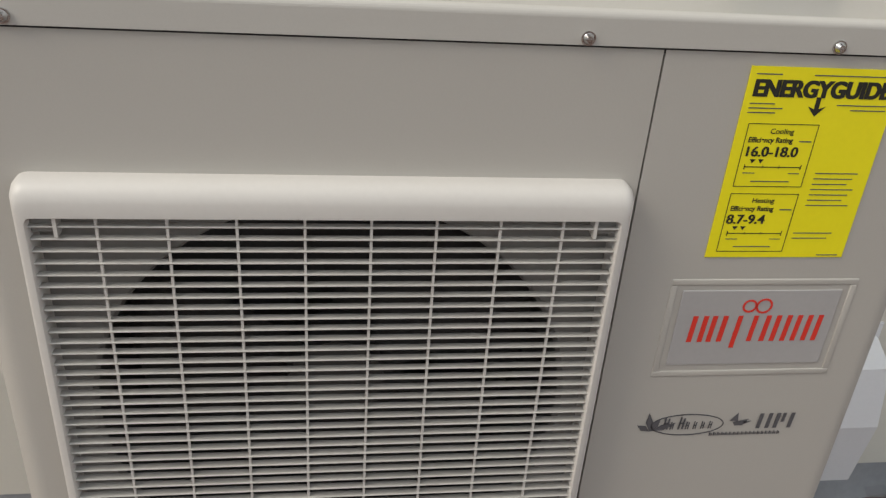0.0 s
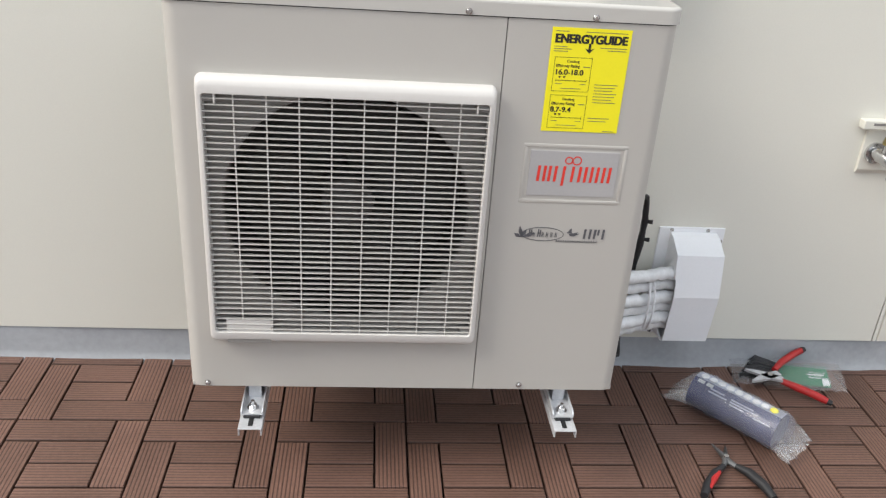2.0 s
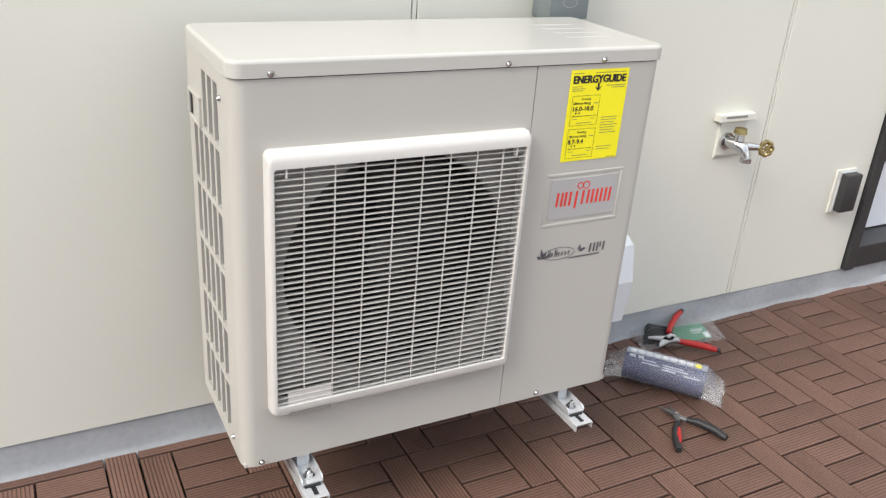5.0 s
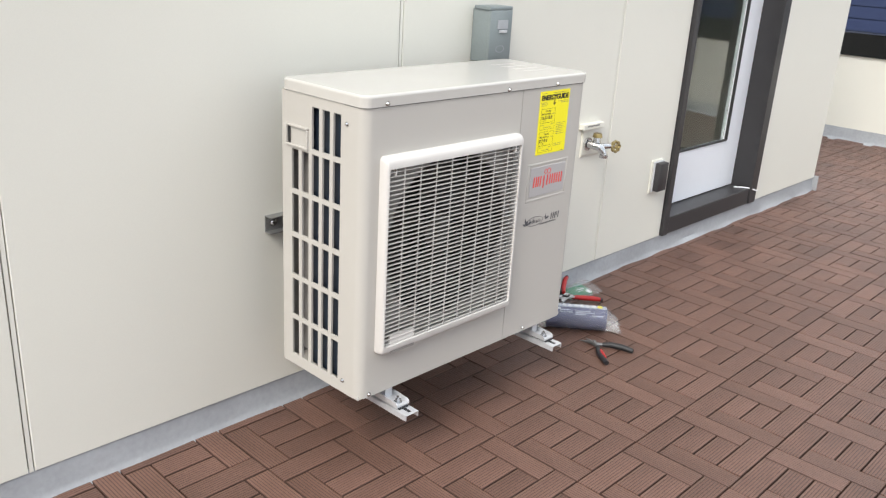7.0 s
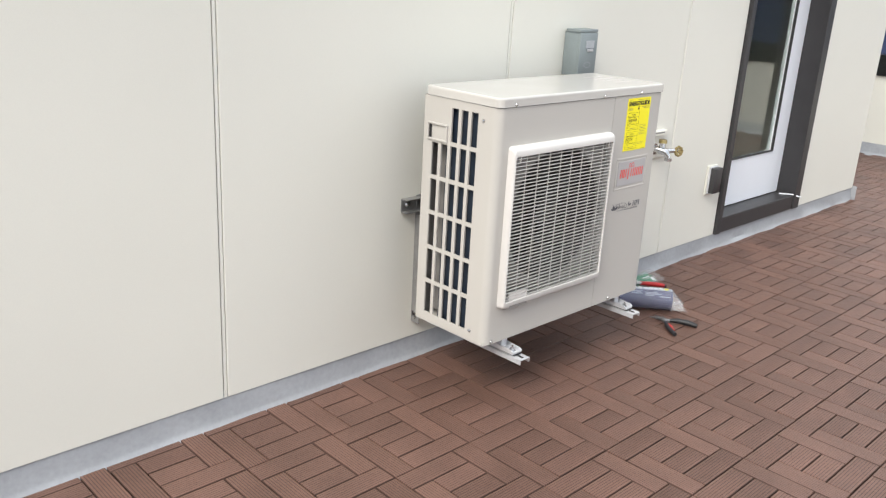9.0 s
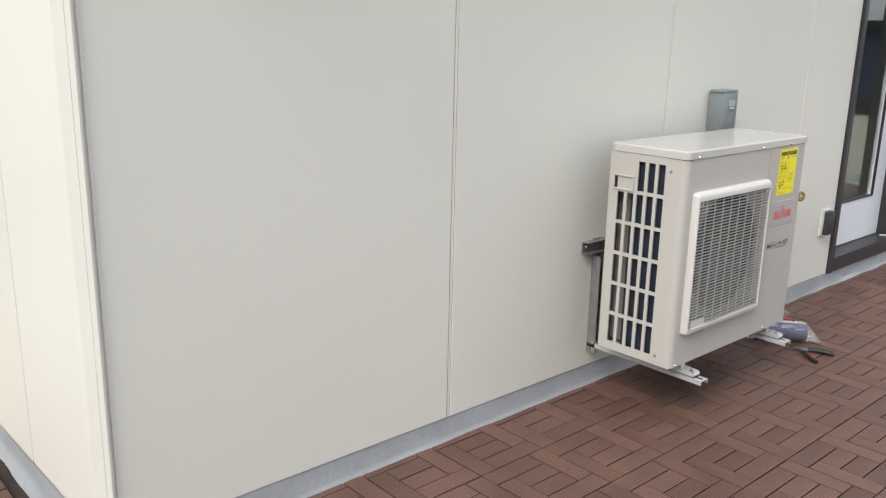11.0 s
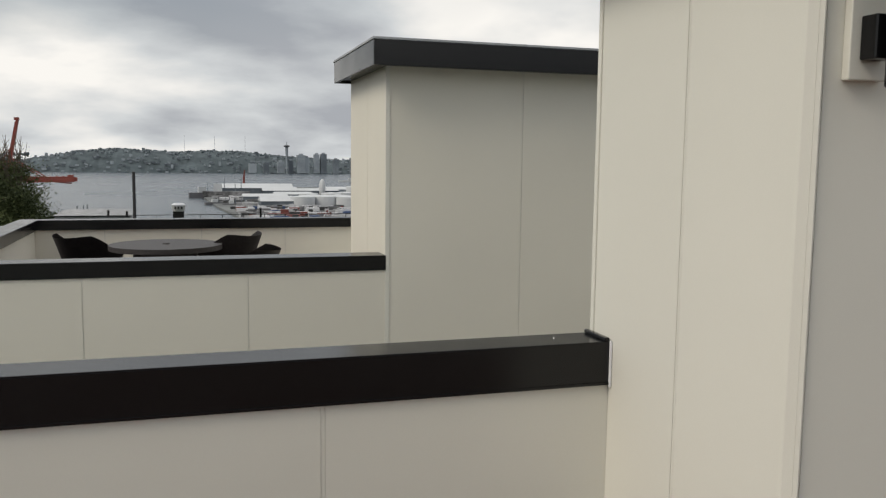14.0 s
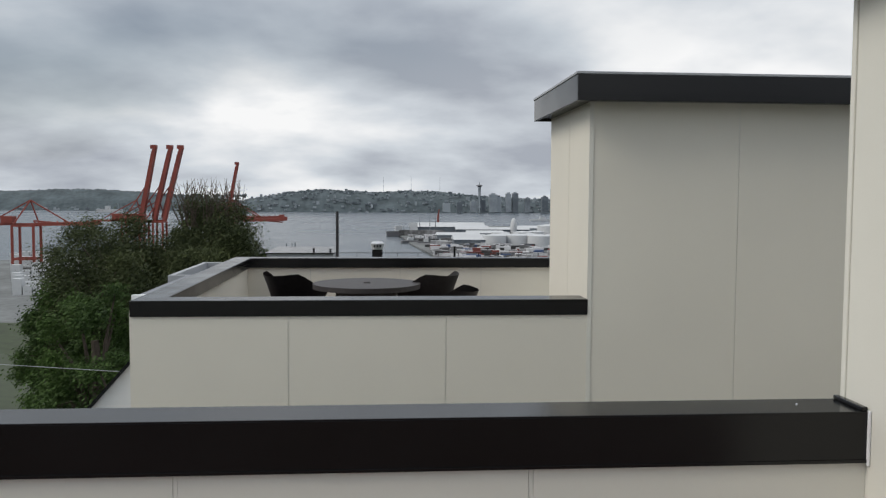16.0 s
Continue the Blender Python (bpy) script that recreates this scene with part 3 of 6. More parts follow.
for v in ((HY0, HY1, HZ0, HZ0 + 0.007), (HY0, HY1, HZ1 - 0.007, HZ1), (HY0, HY0 + 0.007, HZ0 + 0.007, HZ1 - 0.007), (HY1 - 0.007, HY1, HZ0 + 0.007, HZ1 - 0.007)):
    box(hd, -0.006, 0.003, v[0], v[1], v[2], v[3], 0.002)
grip = part("carry_grip", hd, UNITM, unit, "recessed side carrying grip")
# dark strip painted in for the shade at the back of the grip
part("grip_shade", boxed(-0.0022, -0.0012, HY1 - 0.019, HY1 - 0.008, HZ0 + 0.008, HZ1 - 0.008), DARK, grip)

# lid with a rolled edge
lid = boxed(-0.003, UW + 0.003, -0.003, UD + 0.003, SEAM + 0.0015, UH)
bmesh.ops.bevel(lid, geom=[e for e in lid.edges if abs(e.verts[0].co.z - e.verts[1].co.z) > 0.01], offset=0.026, segments=12, profile=0.5, affect="EDGES")
bmesh.ops.bevel(lid, geom=[e for e in lid.edges if min(v.co.z for v in e.verts) > UH - 0.001], offset=0.007, segments=6, profile=0.5, affect="EDGES")
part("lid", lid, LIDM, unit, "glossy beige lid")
gap = boxed(0.0005, UW - 0.0005, 0.0005, UD, SEAM - 0.004, SEAM + 0.0014)
bmesh.ops.bevel(gap, geom=[e for e in gap.edges if abs(e.verts[0].co.z - e.verts[1].co.z) > 0.004], offset=0.027, segments=6, profile=0.5, affect="EDGES")
part("lid_gap", gap, DARK, unit)
for i in range(4):
    part("lid_rib", boxed(0.73 + 0.0, 0.83, 0.10 + 0.045 * i, 0.103 + 0.045 * i + 0.010, UH - 0.001, UH + 0.0008, 0.0004, 1), LIDM, unit)


def screw(name, p, axis, parent, r=0.0049):
    bm = bmesh.new()
    d = Vector(axis)
    rod(bm, Vector(p), Vector(p) + d * 0.002, r * 1.25, None, 16)
    rod(bm, Vector(p) + d * 0.002, Vector(p) + d * 0.006, r, r * 0.6, 16)
    t = Vector((0, 0, 1))
    s = d.cross(t)
    box(bm, -r * 0.6, r * 0.6, -0.0008, 0.0008, 0.0055, 0.0066, 0, 1, Matrix.Translation(p) @ d.to_track_quat("Z", "Y").to_matrix().to_4x4())
    return part(name, bm, CHROME, parent, "", True)


for p in ((0.068, -0.003, 0.7945), (0.522, -0.003, 0.7935), (0.745, -0.003, 0.7935), (0.037, 0, 0.013), (0.690, 0, 0.016)):
    screw("screw", p, (0, -1, 0), unit)
for p in ((0, 0.064, 0.740), (0, 0.064, 0.041)):
    screw("screw", p, (-1, 0, 0), unit)

# fan grille: deep white frame, 40 slats, 8 uprights
gr = bmesh.new()


def frame_ring(left, right, top, low, y, rad):
    """A rounded rectangle in the grille's plane, inset by the given amounts on its four sides."""
    x0, x1, z0, z1 = GX0 + left, GX1 - right, GZ0 + low, GZ1 - top
    pts = []
    for cx, cz, a0 in ((x1 - rad, z1 - rad, 0), (x0 + rad, z1 - rad, 90), (x0 + rad, z0 + rad, 180), (x1 - rad, z0 + rad, 270)):
        pts += [gr.verts.new((cx + rad * math.cos(radians(a0 + 15 * k)), y, cz + rad * math.sin(radians(a0 + 15 * k)))) for k in range(7)]
    return pts


loops = [frame_ring(0, 0, 0, 0, 0.0, 0.012), frame_ring(0, 0, 0, 0, -0.011, 0.012), frame_ring(0.001, 0.001, 0.003, 0.001, -0.019, 0.012), frame_ring(0.003, 0.003, 0.009, 0.003, -0.0245, 0.011), frame_ring(0.006, 0.006, 0.017, 0.007, -0.027, 0.009), frame_ring(0.011, 0.011, 0.030, 0.022, -0.027, 0.006), frame_ring(0.0125, 0.0125, 0.0305, 0.0225, -0.025, 0.006), frame_ring(0.0125, 0.0125, 0.0305, 0.0225, 0.0, 0.006)]
for la, lb in zip(loops, loops[1:]):
    for k in range(len(la)):
        gr.faces.new((la[k], la[(k + 1) % len(la)], lb[(k + 1) % len(lb)], lb[k]))
grille = part("grille_frame", gr, GRILLE, unit, "off-white plastic fan grille frame", True)
sl0, sl1 = 0.1575, 0.6265
NS = 41
slat_me = None
for i in range(NS):
    z = sl0 + (sl1 - sl0) * i / (NS - 1)
    if slat_me is None:
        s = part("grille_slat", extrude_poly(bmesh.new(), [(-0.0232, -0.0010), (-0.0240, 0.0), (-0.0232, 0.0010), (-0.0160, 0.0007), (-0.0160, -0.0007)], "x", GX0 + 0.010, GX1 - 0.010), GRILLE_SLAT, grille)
        slat_me = s.data
    else:
        s = new("grille_slat", slat_me)
        s.parent = grille
    s.location = (0, 0, z)
bar_me = None
for i in range(8):
    x = 0.1185 + 0.0573 * i
    if bar_me is None:
        s = part("grille_bar", boxed(-0.0012, 0.0012, -0.0225, -0.0200, sl0 - 0.008, sl1 + 0.008), GRILLE, grille)
        bar_me = s.data
    else:
        s = new("grille_bar", bar_me)
        s.parent = grille
    s.location = (x, 0, 0)
for x0, x1 in ((GX0 + 0.0115, GX0 + 0.034), (GX1 - 0.034, GX1 - 0.0115)):
    c = part("corner_block", boxed(x0, x1, -0.018, -0.004, sl1 - 0.008, GZ1 - 0.031, 0.002), SHROUD, grille)
    part("corner_block", boxed(x0, x1, -0.018, -0.004, GZ0 + 0.0225, sl0 + 0.008, 0.002), SHROUD, grille)
    sx = x1 if x0 < 0.3 else x0
    part("corner_rib", boxed(sx - 0.0015, sx + 0.0015, -0.025, -0.012, sl1 - 0.009, GZ1 - 0.031), GRILLE, grille)
part("grille_tab", boxed(0.086, 0.174, -0.0222, -0.018, GZ0 + 0.0225, 0.1785, 0.001), GRILLE, grille)
part("drain_recess", boxed(0.087, 0.173, -0.0270, -0.0255, GZ0 - 0.001, GZ0 + 0.0085, 0.0007), SHROUD, grille)
fan = bmesh.new()
rod(fan, (FX, 0.045, FZ), (FX, 0.10, FZ), 0.05, 0.055, 24)
hub = part("fan_hub", fan, FANM, unit, "", True)
for k in range(3):
    bl = bmesh.new()
    rows = []
    for i in range(7):
        rr = 0.05 + 0.155 * i / 6
        row = []
        for j in range(6):
            a = radians(120 * k + 10 + 14 * (i / 6)) + radians(82) * j / 5
            row.append(bl.verts.new((FX + rr * math.cos(a), 0.055 + 0.05 * j / 5, FZ + rr * math.sin(a))))
        rows.append(row)
    for r0, r1 in zip(rows, rows[1:]):
        for j in range(5):
            bl.faces.new((r0[j], r0[j + 1], r1[j + 1], r1[j]))
    bmesh.ops.solidify(bl, geom=bl.faces[:], thickness=0.004)
    part("fan_blade", bl, FANM, hub, "", True)
# charcoal sheet added behind the fan, standing for the unlit interior
part("fan_cavity", boxed(0.07, SPLIT - 0.01, 0.16, 0.165, 0.03, SEAM - 0.02), FANM, unit)
part("motor_arm", boxed(FX + 0.035, FX + 0.05, 0.125, 0.14, 0.10, 0.70), SHROUD, unit)


# ---- printed labels ----
def words(name, text, x, z, h, mat, parent, y, align="LEFT", stretch=1.0, bold=0.0):
    cu = bpy.data.curves.new(name, "FONT")
    cu.body, cu.size, cu.align_x, cu.offset = text, h * 1.38, align, bold
    tmp = bpy.data.objects.new(name, cu)
    scene.collection.objects.link(tmp)
    me = bpy.data.meshes.new_from_object(tmp.evaluated_get(bpy.context.evaluated_depsgraph_get()))
    bpy.data.objects.remove(tmp)
    bpy.data.curves.remove(cu)
    for v in me.vertices:
        v.co = Vector((x + v.co.x * stretch, y, z + v.co.y))
    me.materials.append(mat)
    ob = new(name, me)
    ob.parent = parent
    return ob


def bars(name, rects, mat, parent, y, thick=0.0002):
    bm = bmesh.new()
    for x0, x1, z0, z1 in rects:
        box(bm, x0, x1, y, y + thick, z0, z1)
    return part(name, bm, mat, parent)


LX0, LX1, LZ0, LZ1 = 0.6715, 0.8145, 0.585, 0.7745
label = part("energy_label", boxed(LX0, LX1, -0.0012, -0.0006, LZ0, LZ1), YELLOW, unit, "bright yellow printed energy label")
LY = -0.0016
lw = LX1 - LX0
for dx in (-0.0006, 0.0006):
    words("label_heading", "ENERGYGUIDE", (LX0 + LX1) / 2 + dx, LZ1 - 0.0265, 0.0152, INK, label, LY - 0.00005 * (dx > 0), "CENTER", 0.93, 0.0007)
arrow = extrude_poly(bmesh.new(), [(-0.0022, 0), (0.0022, 0), (0.0022, -0.011), (0.0085, -0.0085), (0.0, -0.018), (-0.0085, -0.0085), (-0.0022, -0.011)], "y", LY, LY + 0.0002)
for v in arrow.verts:
    v.co += Vector((LX0 + 0.49 * lw, 0, LZ1 - 0.0265))
part("label_arrow", arrow, INK, label)
fine = []
for i, w in enumerate((0.024, 0.032, 0.026)):
    fine.append((LX0 + 0.006, LX0 + 0.006 + w, LZ1 - 0.0345 - 0.0042 * i, LZ1 - 0.0325 - 0.0042 * i))
for i, w in enumerate((0.048, 0.034)):
    fine.append((LX1 - 0.006 - w, LX1 - 0.006, LZ1 - 0.0345 - 0.0045 * i, LZ1 - 0.0325 - 0.0045 * i))
fine.append((LX0 + 0.006, LX0 + 0.03, LZ1 - 0.0075, LZ1 - 0.006))
fine.append((LX0 + 0.06, LX1 - 0.008, LZ1 - 0.0075, LZ1 - 0.006))
for i in range(7):
    fine.append((LX0 + 0.088, LX1 - 0.012 - 0.004 * (i % 3), LZ0 + 0.089 - 0.0055 * i, LZ0 + 0.0906 - 0.0055 * i))
fine += [(LX0 + 0.084, LX0 + 0.124, LZ0 + 0.026, LZ0 + 0.028), (LX0 + 0.084, LX0 + 0.120, LZ0 + 0.0205, LZ0 + 0.0225), (LX1 - 0.028, LX1 - 0.006, LZ0 + 0.002, LZ0 + 0.0035)]
fine = [(x0, x1, (z0 + z1) / 2 - 0.0005, (z0 + z1) / 2 + 0.0005) for x0, x1, z0, z1 in fine]
tagged(bars("label_small_print", fine, GREYINK, label, LY), kind="stuff")
for top, head, val in ((LZ1 - 0.052, "Cooling", "16.0-18.0"), (LZ1 - 0.121, "Heating", "8.7-9.4")):
    a, b = LX0 + 0.010, LX0 + 0.078
    bars("label_box", [(a, b, top - 0.0006, top), (a, b, top - 0.062, top - 0.0614), (a, a + 0.0006, top - 0.062, top), (b - 0.0006, b, top - 0.062, top)], INK, label, LY)
    bars("label_scale", [(a + 0.006, b - 0.006, top - 0.0425, top - 0.0417), (a + 0.006, a + 0.0068, top - 0.0445, top - 0.0395), (b - 0.0068, b - 0.006, top - 0.0445, top - 0.0395), (a + 0.024, a + 0.0245, top - 0.0435, top - 0.0405), (a + 0.040, a + 0.0405, top - 0.0435, top - 0.0405)], INK, label, LY)
    small = [(a + 0.006, a + 0.018, top - 0.0486, top - 0.0478), (b - 0.017, b - 0.006, top - 0.0486, top - 0.0478), (a + 0.016, b - 0.014, top - 0.0570, top - 0.0560), (b - 0.015, b - 0.003, top - 0.0172, top - 0.0160)]
    tagged(bars("label_small_print", small, GREYINK, label, LY), kind="stuff")
    words("label_text", head, (a + b) / 2, top - 0.0095, 0.0052, INK, label, LY, "CENTER", 1.0, 0.0001)
    words("label_text", "Efficiency Rating", a + 0.0035, top - 0.0180, 0.0052, INK, label, LY, "LEFT", 0.92, 0.0002)
    for dx in (0.0, 0.0006):
        words("label_value", val, a + 0.002 + dx, top - 0.0315, 0.0098, INK, label, LY - 0.1 * dx, "LEFT", 1.03, 0.0002)
    tri = bmesh.new()
    for dx in (0.010, 0.018):
        extrude_poly(tri, [(a + dx, top - 0.0345), (a + dx + 0.0055, top - 0.0345), (a + dx + 0.00275, top - 0.0385)], "y", LY, LY + 0.0002)
    part("label_marker", tri, INK, label)

# maker's badge: raised rim, silver field, red strokes and a double loop
bg_x0, bg_x1, bg_z0, bg_z1 = 0.645, 0.843, 0.4405, 0.5595
rim = bmesh.new()
for v in ((bg_x0, bg_x1, bg_z1 - 0.007, bg_z1), (bg_x0, bg_x1, bg_z0, bg_z0 + 0.007), (bg_x0, bg_x0 + 0.007, bg_z0 + 0.007, bg_z1 - 0.007), (bg_x1 - 0.007, bg_x1, bg_z0 + 0.007, bg_z1 - 0.007)):
    box(rim, v[0], v[1], -0.0011, 0.002, v[2], v[3], 0.0010, 3)
part("badge_rim", rim, UNITM, unit, smooth=True)
badge = part("badge", boxed(0.658, 0.8285, -0.0016, -0.0002, 0.456, 0.547, 0.0006, 1), BADGE, unit, "silver badge with red strokes")
red = bmesh.new()


def stroke(bm, pts, y, t=0.0002):
    extrude_poly(bm, pts, "y", y, y + t)


def glyph(bm, ox, oz, h, rects, y):
    for x0, x1, z0, z1 in rects:
        stroke(bm, [(ox + x0 * h + 0.06 * h * z0, oz + z0 * h), (ox + x1 * h + 0.06 * h * z0, oz + z0 * h), (ox + x1 * h + 0.06 * h * z1, oz + z1 * h), (ox + x0 * h + 0.06 * h * z1, oz + z1 * h)], y)


BH, BZ = 0.0315, 0.4855
for k, x in enumerate((0.6735, 0.6945, 0.7205, 0.7375, 0.7525, 0.7755, 0.7985)):
    low_ = -0.25 if k == 2 else 0
    if k in (2, 3):
        glyph(red, x, BZ, BH, [(0.04, 0.20, low_, 1.0)], -0.0021)
    else:
        glyph(red, x, BZ, BH, [(0.0, 0.17, 0, 1.0), (0.36, 0.53, 0.0, 1.0)], -0.0021)
for cx, r in ((0.7325, 0.0078), (0.7480, 0.0090)):
    n = 24
    for q in range(n):
        a0, a1 = 2 * math.pi * q / n, 2 * math.pi * (q + 1) / n
        stroke(red, [(cx + r * math.cos(a0), 0.5285 + r * math.sin(a0)), (cx + r * math.cos(a1), 0.5285 + r * math.sin(a1)), (cx + (r - 0.0022) * math.cos(a1), 0.5285 + (r - 0.0022) * math.sin(a1)), (cx + (r - 0.0022) * math.cos(a0), 0.5285 + (r - 0.0022) * math.sin(a0))], -0.0021)
part("badge_mark", red, REDINK, badge)

# model mark: leaf sprig, long oval swoosh, bird and block strokes
mk = bmesh.new()
Y = -0.0010
MZ = 0.374
for a, l in ((100, 0.026), (60, 0.020), (150, 0.018), (20, 0.030)):
    c, s = math.cos(radians(a)), math.sin(radians(a))
    stroke(mk, [(0.658, MZ - 0.008), (0.658 + c * l * 0.5 - s * 0.004, MZ - 0.008 + s * l * 0.5 + c * 0.004), (0.658 + c * l, MZ - 0.008 + s * l), (0.658 + c * l * 0.5 + s * 0.004, MZ - 0.008 + s * l * 0.5 - c * 0.004)], Y)
n = 40
for q in range(n):
    a0, a1 = 2 * math.pi * q / n, 2 * math.pi * (q + 1) / n
    stroke(mk, [(0.7 + 0.042 * math.cos(a0), MZ + 0.015 * math.sin(a0)), (0.7 + 0.042 * math.cos(a1), MZ + 0.015 * math.sin(a1)), (0.7 + 0.0408 * math.cos(a1), MZ + 0.0135 * math.sin(a1)), (0.7 + 0.0408 * math.cos(a0), MZ + 0.0135 * math.sin(a0))], Y)
for k in range(7):
    hh = 0.017 if k in (0, 2) else 0.0105
    glyph(mk, 0.671 + 0.0088 * k, MZ - 0.006, hh, [(0.05, 0.17, 0, 1), (0.3, 0.42, 0, 0.9), (0.1, 0.36, 0.42, 0.55)], Y - 0.0002)
for pts in ([(0.748, MZ + 0.004), (0.756, MZ + 0.015), (0.758, MZ + 0.003)], [(0.752, MZ + 0.002), (0.770, MZ + 0.006), (0.764, MZ - 0.003), (0.755, MZ - 0.003)], [(0.764, MZ + 0.003), (0.774, MZ + 0.003), (0.766, MZ - 0.001)]):
    stroke(mk, pts, Y)
glyph(mk, 0.781, MZ - 0.008, 0.021, [(0.0, 0.22, 0, 1), (0.50, 0.72, 0, 1), (0.95, 1.17, 0, 1), (1.30, 1.48, 0.4, 1), (1.75, 1.97, 0, 1)], Y)
for k in range(18):
    glyph(mk, 0.728 + 0.0047 * k, MZ - 0.0165, 0.0045, [(0, 0.35, 0, 1), (0.5, 0.75, 0, 0.7)], Y)
part("model_mark", mk, GREYINK, unit, "dark grey printed model mark")

# ---- wall brackets ----
def bracket(x):
    b = thing("wall_bracket", (x, WALL, -0.05), "galvanised steel wall bracket under the heat pump", "bracket", "brackets under the heat pump")
    arm = bmesh.new()
    w = 0.024
    box(arm, x - w, x + w, -0.077, WALL - 0.004, -0.050, -0.047, 0.0008, 1)
    box(arm, x - w, x - w + 0.003, -0.077, WALL - 0.004, -0.064, -0.0505)
    box(arm, x + w - 0.003, x + w, -0.077, WALL - 0.004, -0.064, -0.0505)
    part("arm", arm, STEEL, b)
    part("slot", boxed(x - 0.005, x + 0.005, -0.068, -0.040, -0.0468, -0.0462), DARK, b)
    part("rubber_pad", boxed(x - 0.017, x + 0.017, -0.044, 0.02, -0.0465, -0.0415, 0.001), RUBBER, b)
    ch = bmesh.new()
    box(ch, x - w + 0.001, x + w - 0.001, -0.040, 0.30, -0.041, -0.038)
    for s0 in (x - w + 0.001, x + w - 0.004):
        extrude_poly(ch, [(-0.040, -0.0379), (-0.040, -0.032), (-0.033, -0.027), (0.01, -0.024), (0.30, -0.024), (0.30, -0.0379)], "x", s0, s0 + 0.003)
    box(ch, x - 0.013, x + 0.013, 0.02, 0.29, -0.0379, -0.0005)
    part("foot_channel", ch, STEEL, b)
    bt = bmesh.new()
    rod(bt, (x, -0.018, -0.038), (x, -0.018, -0.0355), 0.012, None, 20)
    rod(bt, (x, -0.018, -0.0355), (x, -0.018, -0.028), 0.008, None, 6)
    rod(bt, (x, -0.018, -0.028), (x, -0.018, -0.020), 0.004, None, 12)
    part("bolt", bt, CHROME, b)
    up = bmesh.new()
    box(up, x - w, x + w, WALL - 0.005, WALL - 0.001, -0.09, 0.40, 0.0008, 1)
    box(up, x - w, x - w + 0.003, WALL - 0.045, WALL - 0.005, -0.09, 0.33)
    box(up, x + w - 0.003, x + w, WALL - 0.045, WALL - 0.005, -0.09, 0.33)
    part("upright", up, RAILM, b)
    for z in (-0.07, -0.05):
        screw("screw", (x - w, WALL - 0.025, z), (-1, 0, 0), b)
    return b


bracket(0.130)
bracket(0.786)
rail = thing("wall_rail", (0.48, WALL, 0.36), "galvanised steel cross rail bolted to the wall", "rail")
rb = bmesh.new()
box(rb, 0.035, 0.93, WALL - 0.004, WALL - 0.001, 0.345, 0.395)
box(rb, 0.035, 0.93, WALL - 0.032, WALL - 0.004, 0.392, 0.395)
box(rb, 0.035, 0.93, WALL - 0.032, WALL - 0.004, 0.345, 0.348)
part("rail", rb, RAILM, rail)
screw("bolt", (0.062, WALL - 0.004, 0.372), (0, -1, 0), rail, 0.010)


# ---- things on the penthouse wall ----
dbox = thing("disconnect_box", (0.926, WALL, 0.79), "grey enamelled electrical disconnect box on the wall", "electrical box")
bm = bmesh.new()
box(bm, 0.874, 0.978, 0.395, WALL - 0.001, 0.795, 0.968, 0.004)
part("body", bm, GREYBOX, dbox, smooth=True)
cov = bmesh.new()
box(cov, 0.868, 0.984, 0.386, WALL - 0.012, 0.966, 0.978, 0.003)
box(cov, 0.870, 0.982, 0.3835, 0.3945, 0.80, 0.9655, 0.003)
cover = part("cover", cov, GREYBOX, dbox, smooth=True)
part("latch_recess", boxed(0.905, 0.958, 0.3805, 0.3830, 0.905, 0.935, 0.002), MEMBRANE, cover)
part("hasp", boxed(0.915, 0.952, 0.378, 0.3825, 0.893, 0.902, 0.001), STEEL, cover)
ring = bmesh.new()
for q in range(20):
    a0, a1 = 2 * math.pi * q / 20, 2 * math.pi * (q + 1) / 20
    stroke(ring, [(0.926 + 0.022 * math.cos(a0), 0.84 + 0.012 * math.sin(a0)), (0.926 + 0.022 * math.cos(a1), 0.84 + 0.012 * math.sin(a1)), (0.926 + 0.019 * math.cos(a1), 0.84 + 0.010 * math.sin(a1)), (0.926 + 0.019 * math.cos(a0), 0.84 + 0.010 * math.sin(a0))], 0.3828)
part("stamped_mark", ring, MEMBRANE, cover)
whip = bmesh.new()
tube(whip, [(0.965, 0.43, 0.80), (0.968, 0.43, 0.76), (0.965, 0.425, 0.68), (0.95, 0.40, 0.55), (0.93, 0.36, 0.42), (0.905, 0.31, 0.36)], 0.011, 10)
single("flexible_conduit", whip, RUBBER, "dark flexible conduit from the disconnect box", "conduit", smooth=True)

hood = thing("line_set_hood", (1.22, WALL, -0.125), "white vinyl wall hood over the wrapped pipes", "wall hood")
part("flange", boxed(1.115, 1.292, WALL - 0.006, WALL - 0.0005, -0.132, 0.187, 0.0015, 1), WHITEPL, hood)
sh = bmesh.new()
prof = [(WALL - 0.006, 0.173), (0.438, 0.169), (0.388, 0.142), (0.366, 0.032), (0.384, -0.110), (WALL - 0.006, -0.122)]
outer = prof
inner = [(y + 0.004 if i not in (0, 5) else y, z - 0.004 if i < 3 else z + (0.0 if i == 3 else 0.004)) for i, (y, z) in enumerate(prof)]
x0, x1 = 1.150, 1.266
ring_pts = outer + inner[::-1]
extrude_poly(sh, ring_pts, "x", x0, x1)
extrude_poly(sh, prof, "x", x1, x1 + 0.004)
extrude_poly(sh, [(WALL - 0.006, 0.173), (0.438, 0.169), (0.388, 0.142), (0.374, 0.078), (0.405, 0.074), (0.44, 0.066), (0.452, 0.016), (0.45, -0.084), (0.41, -0.106), (0.39, -0.113), (WALL - 0.006, -0.122)], "x", x0 - 0.004, x0)
part("cover", sh, WHITEPL, hood)
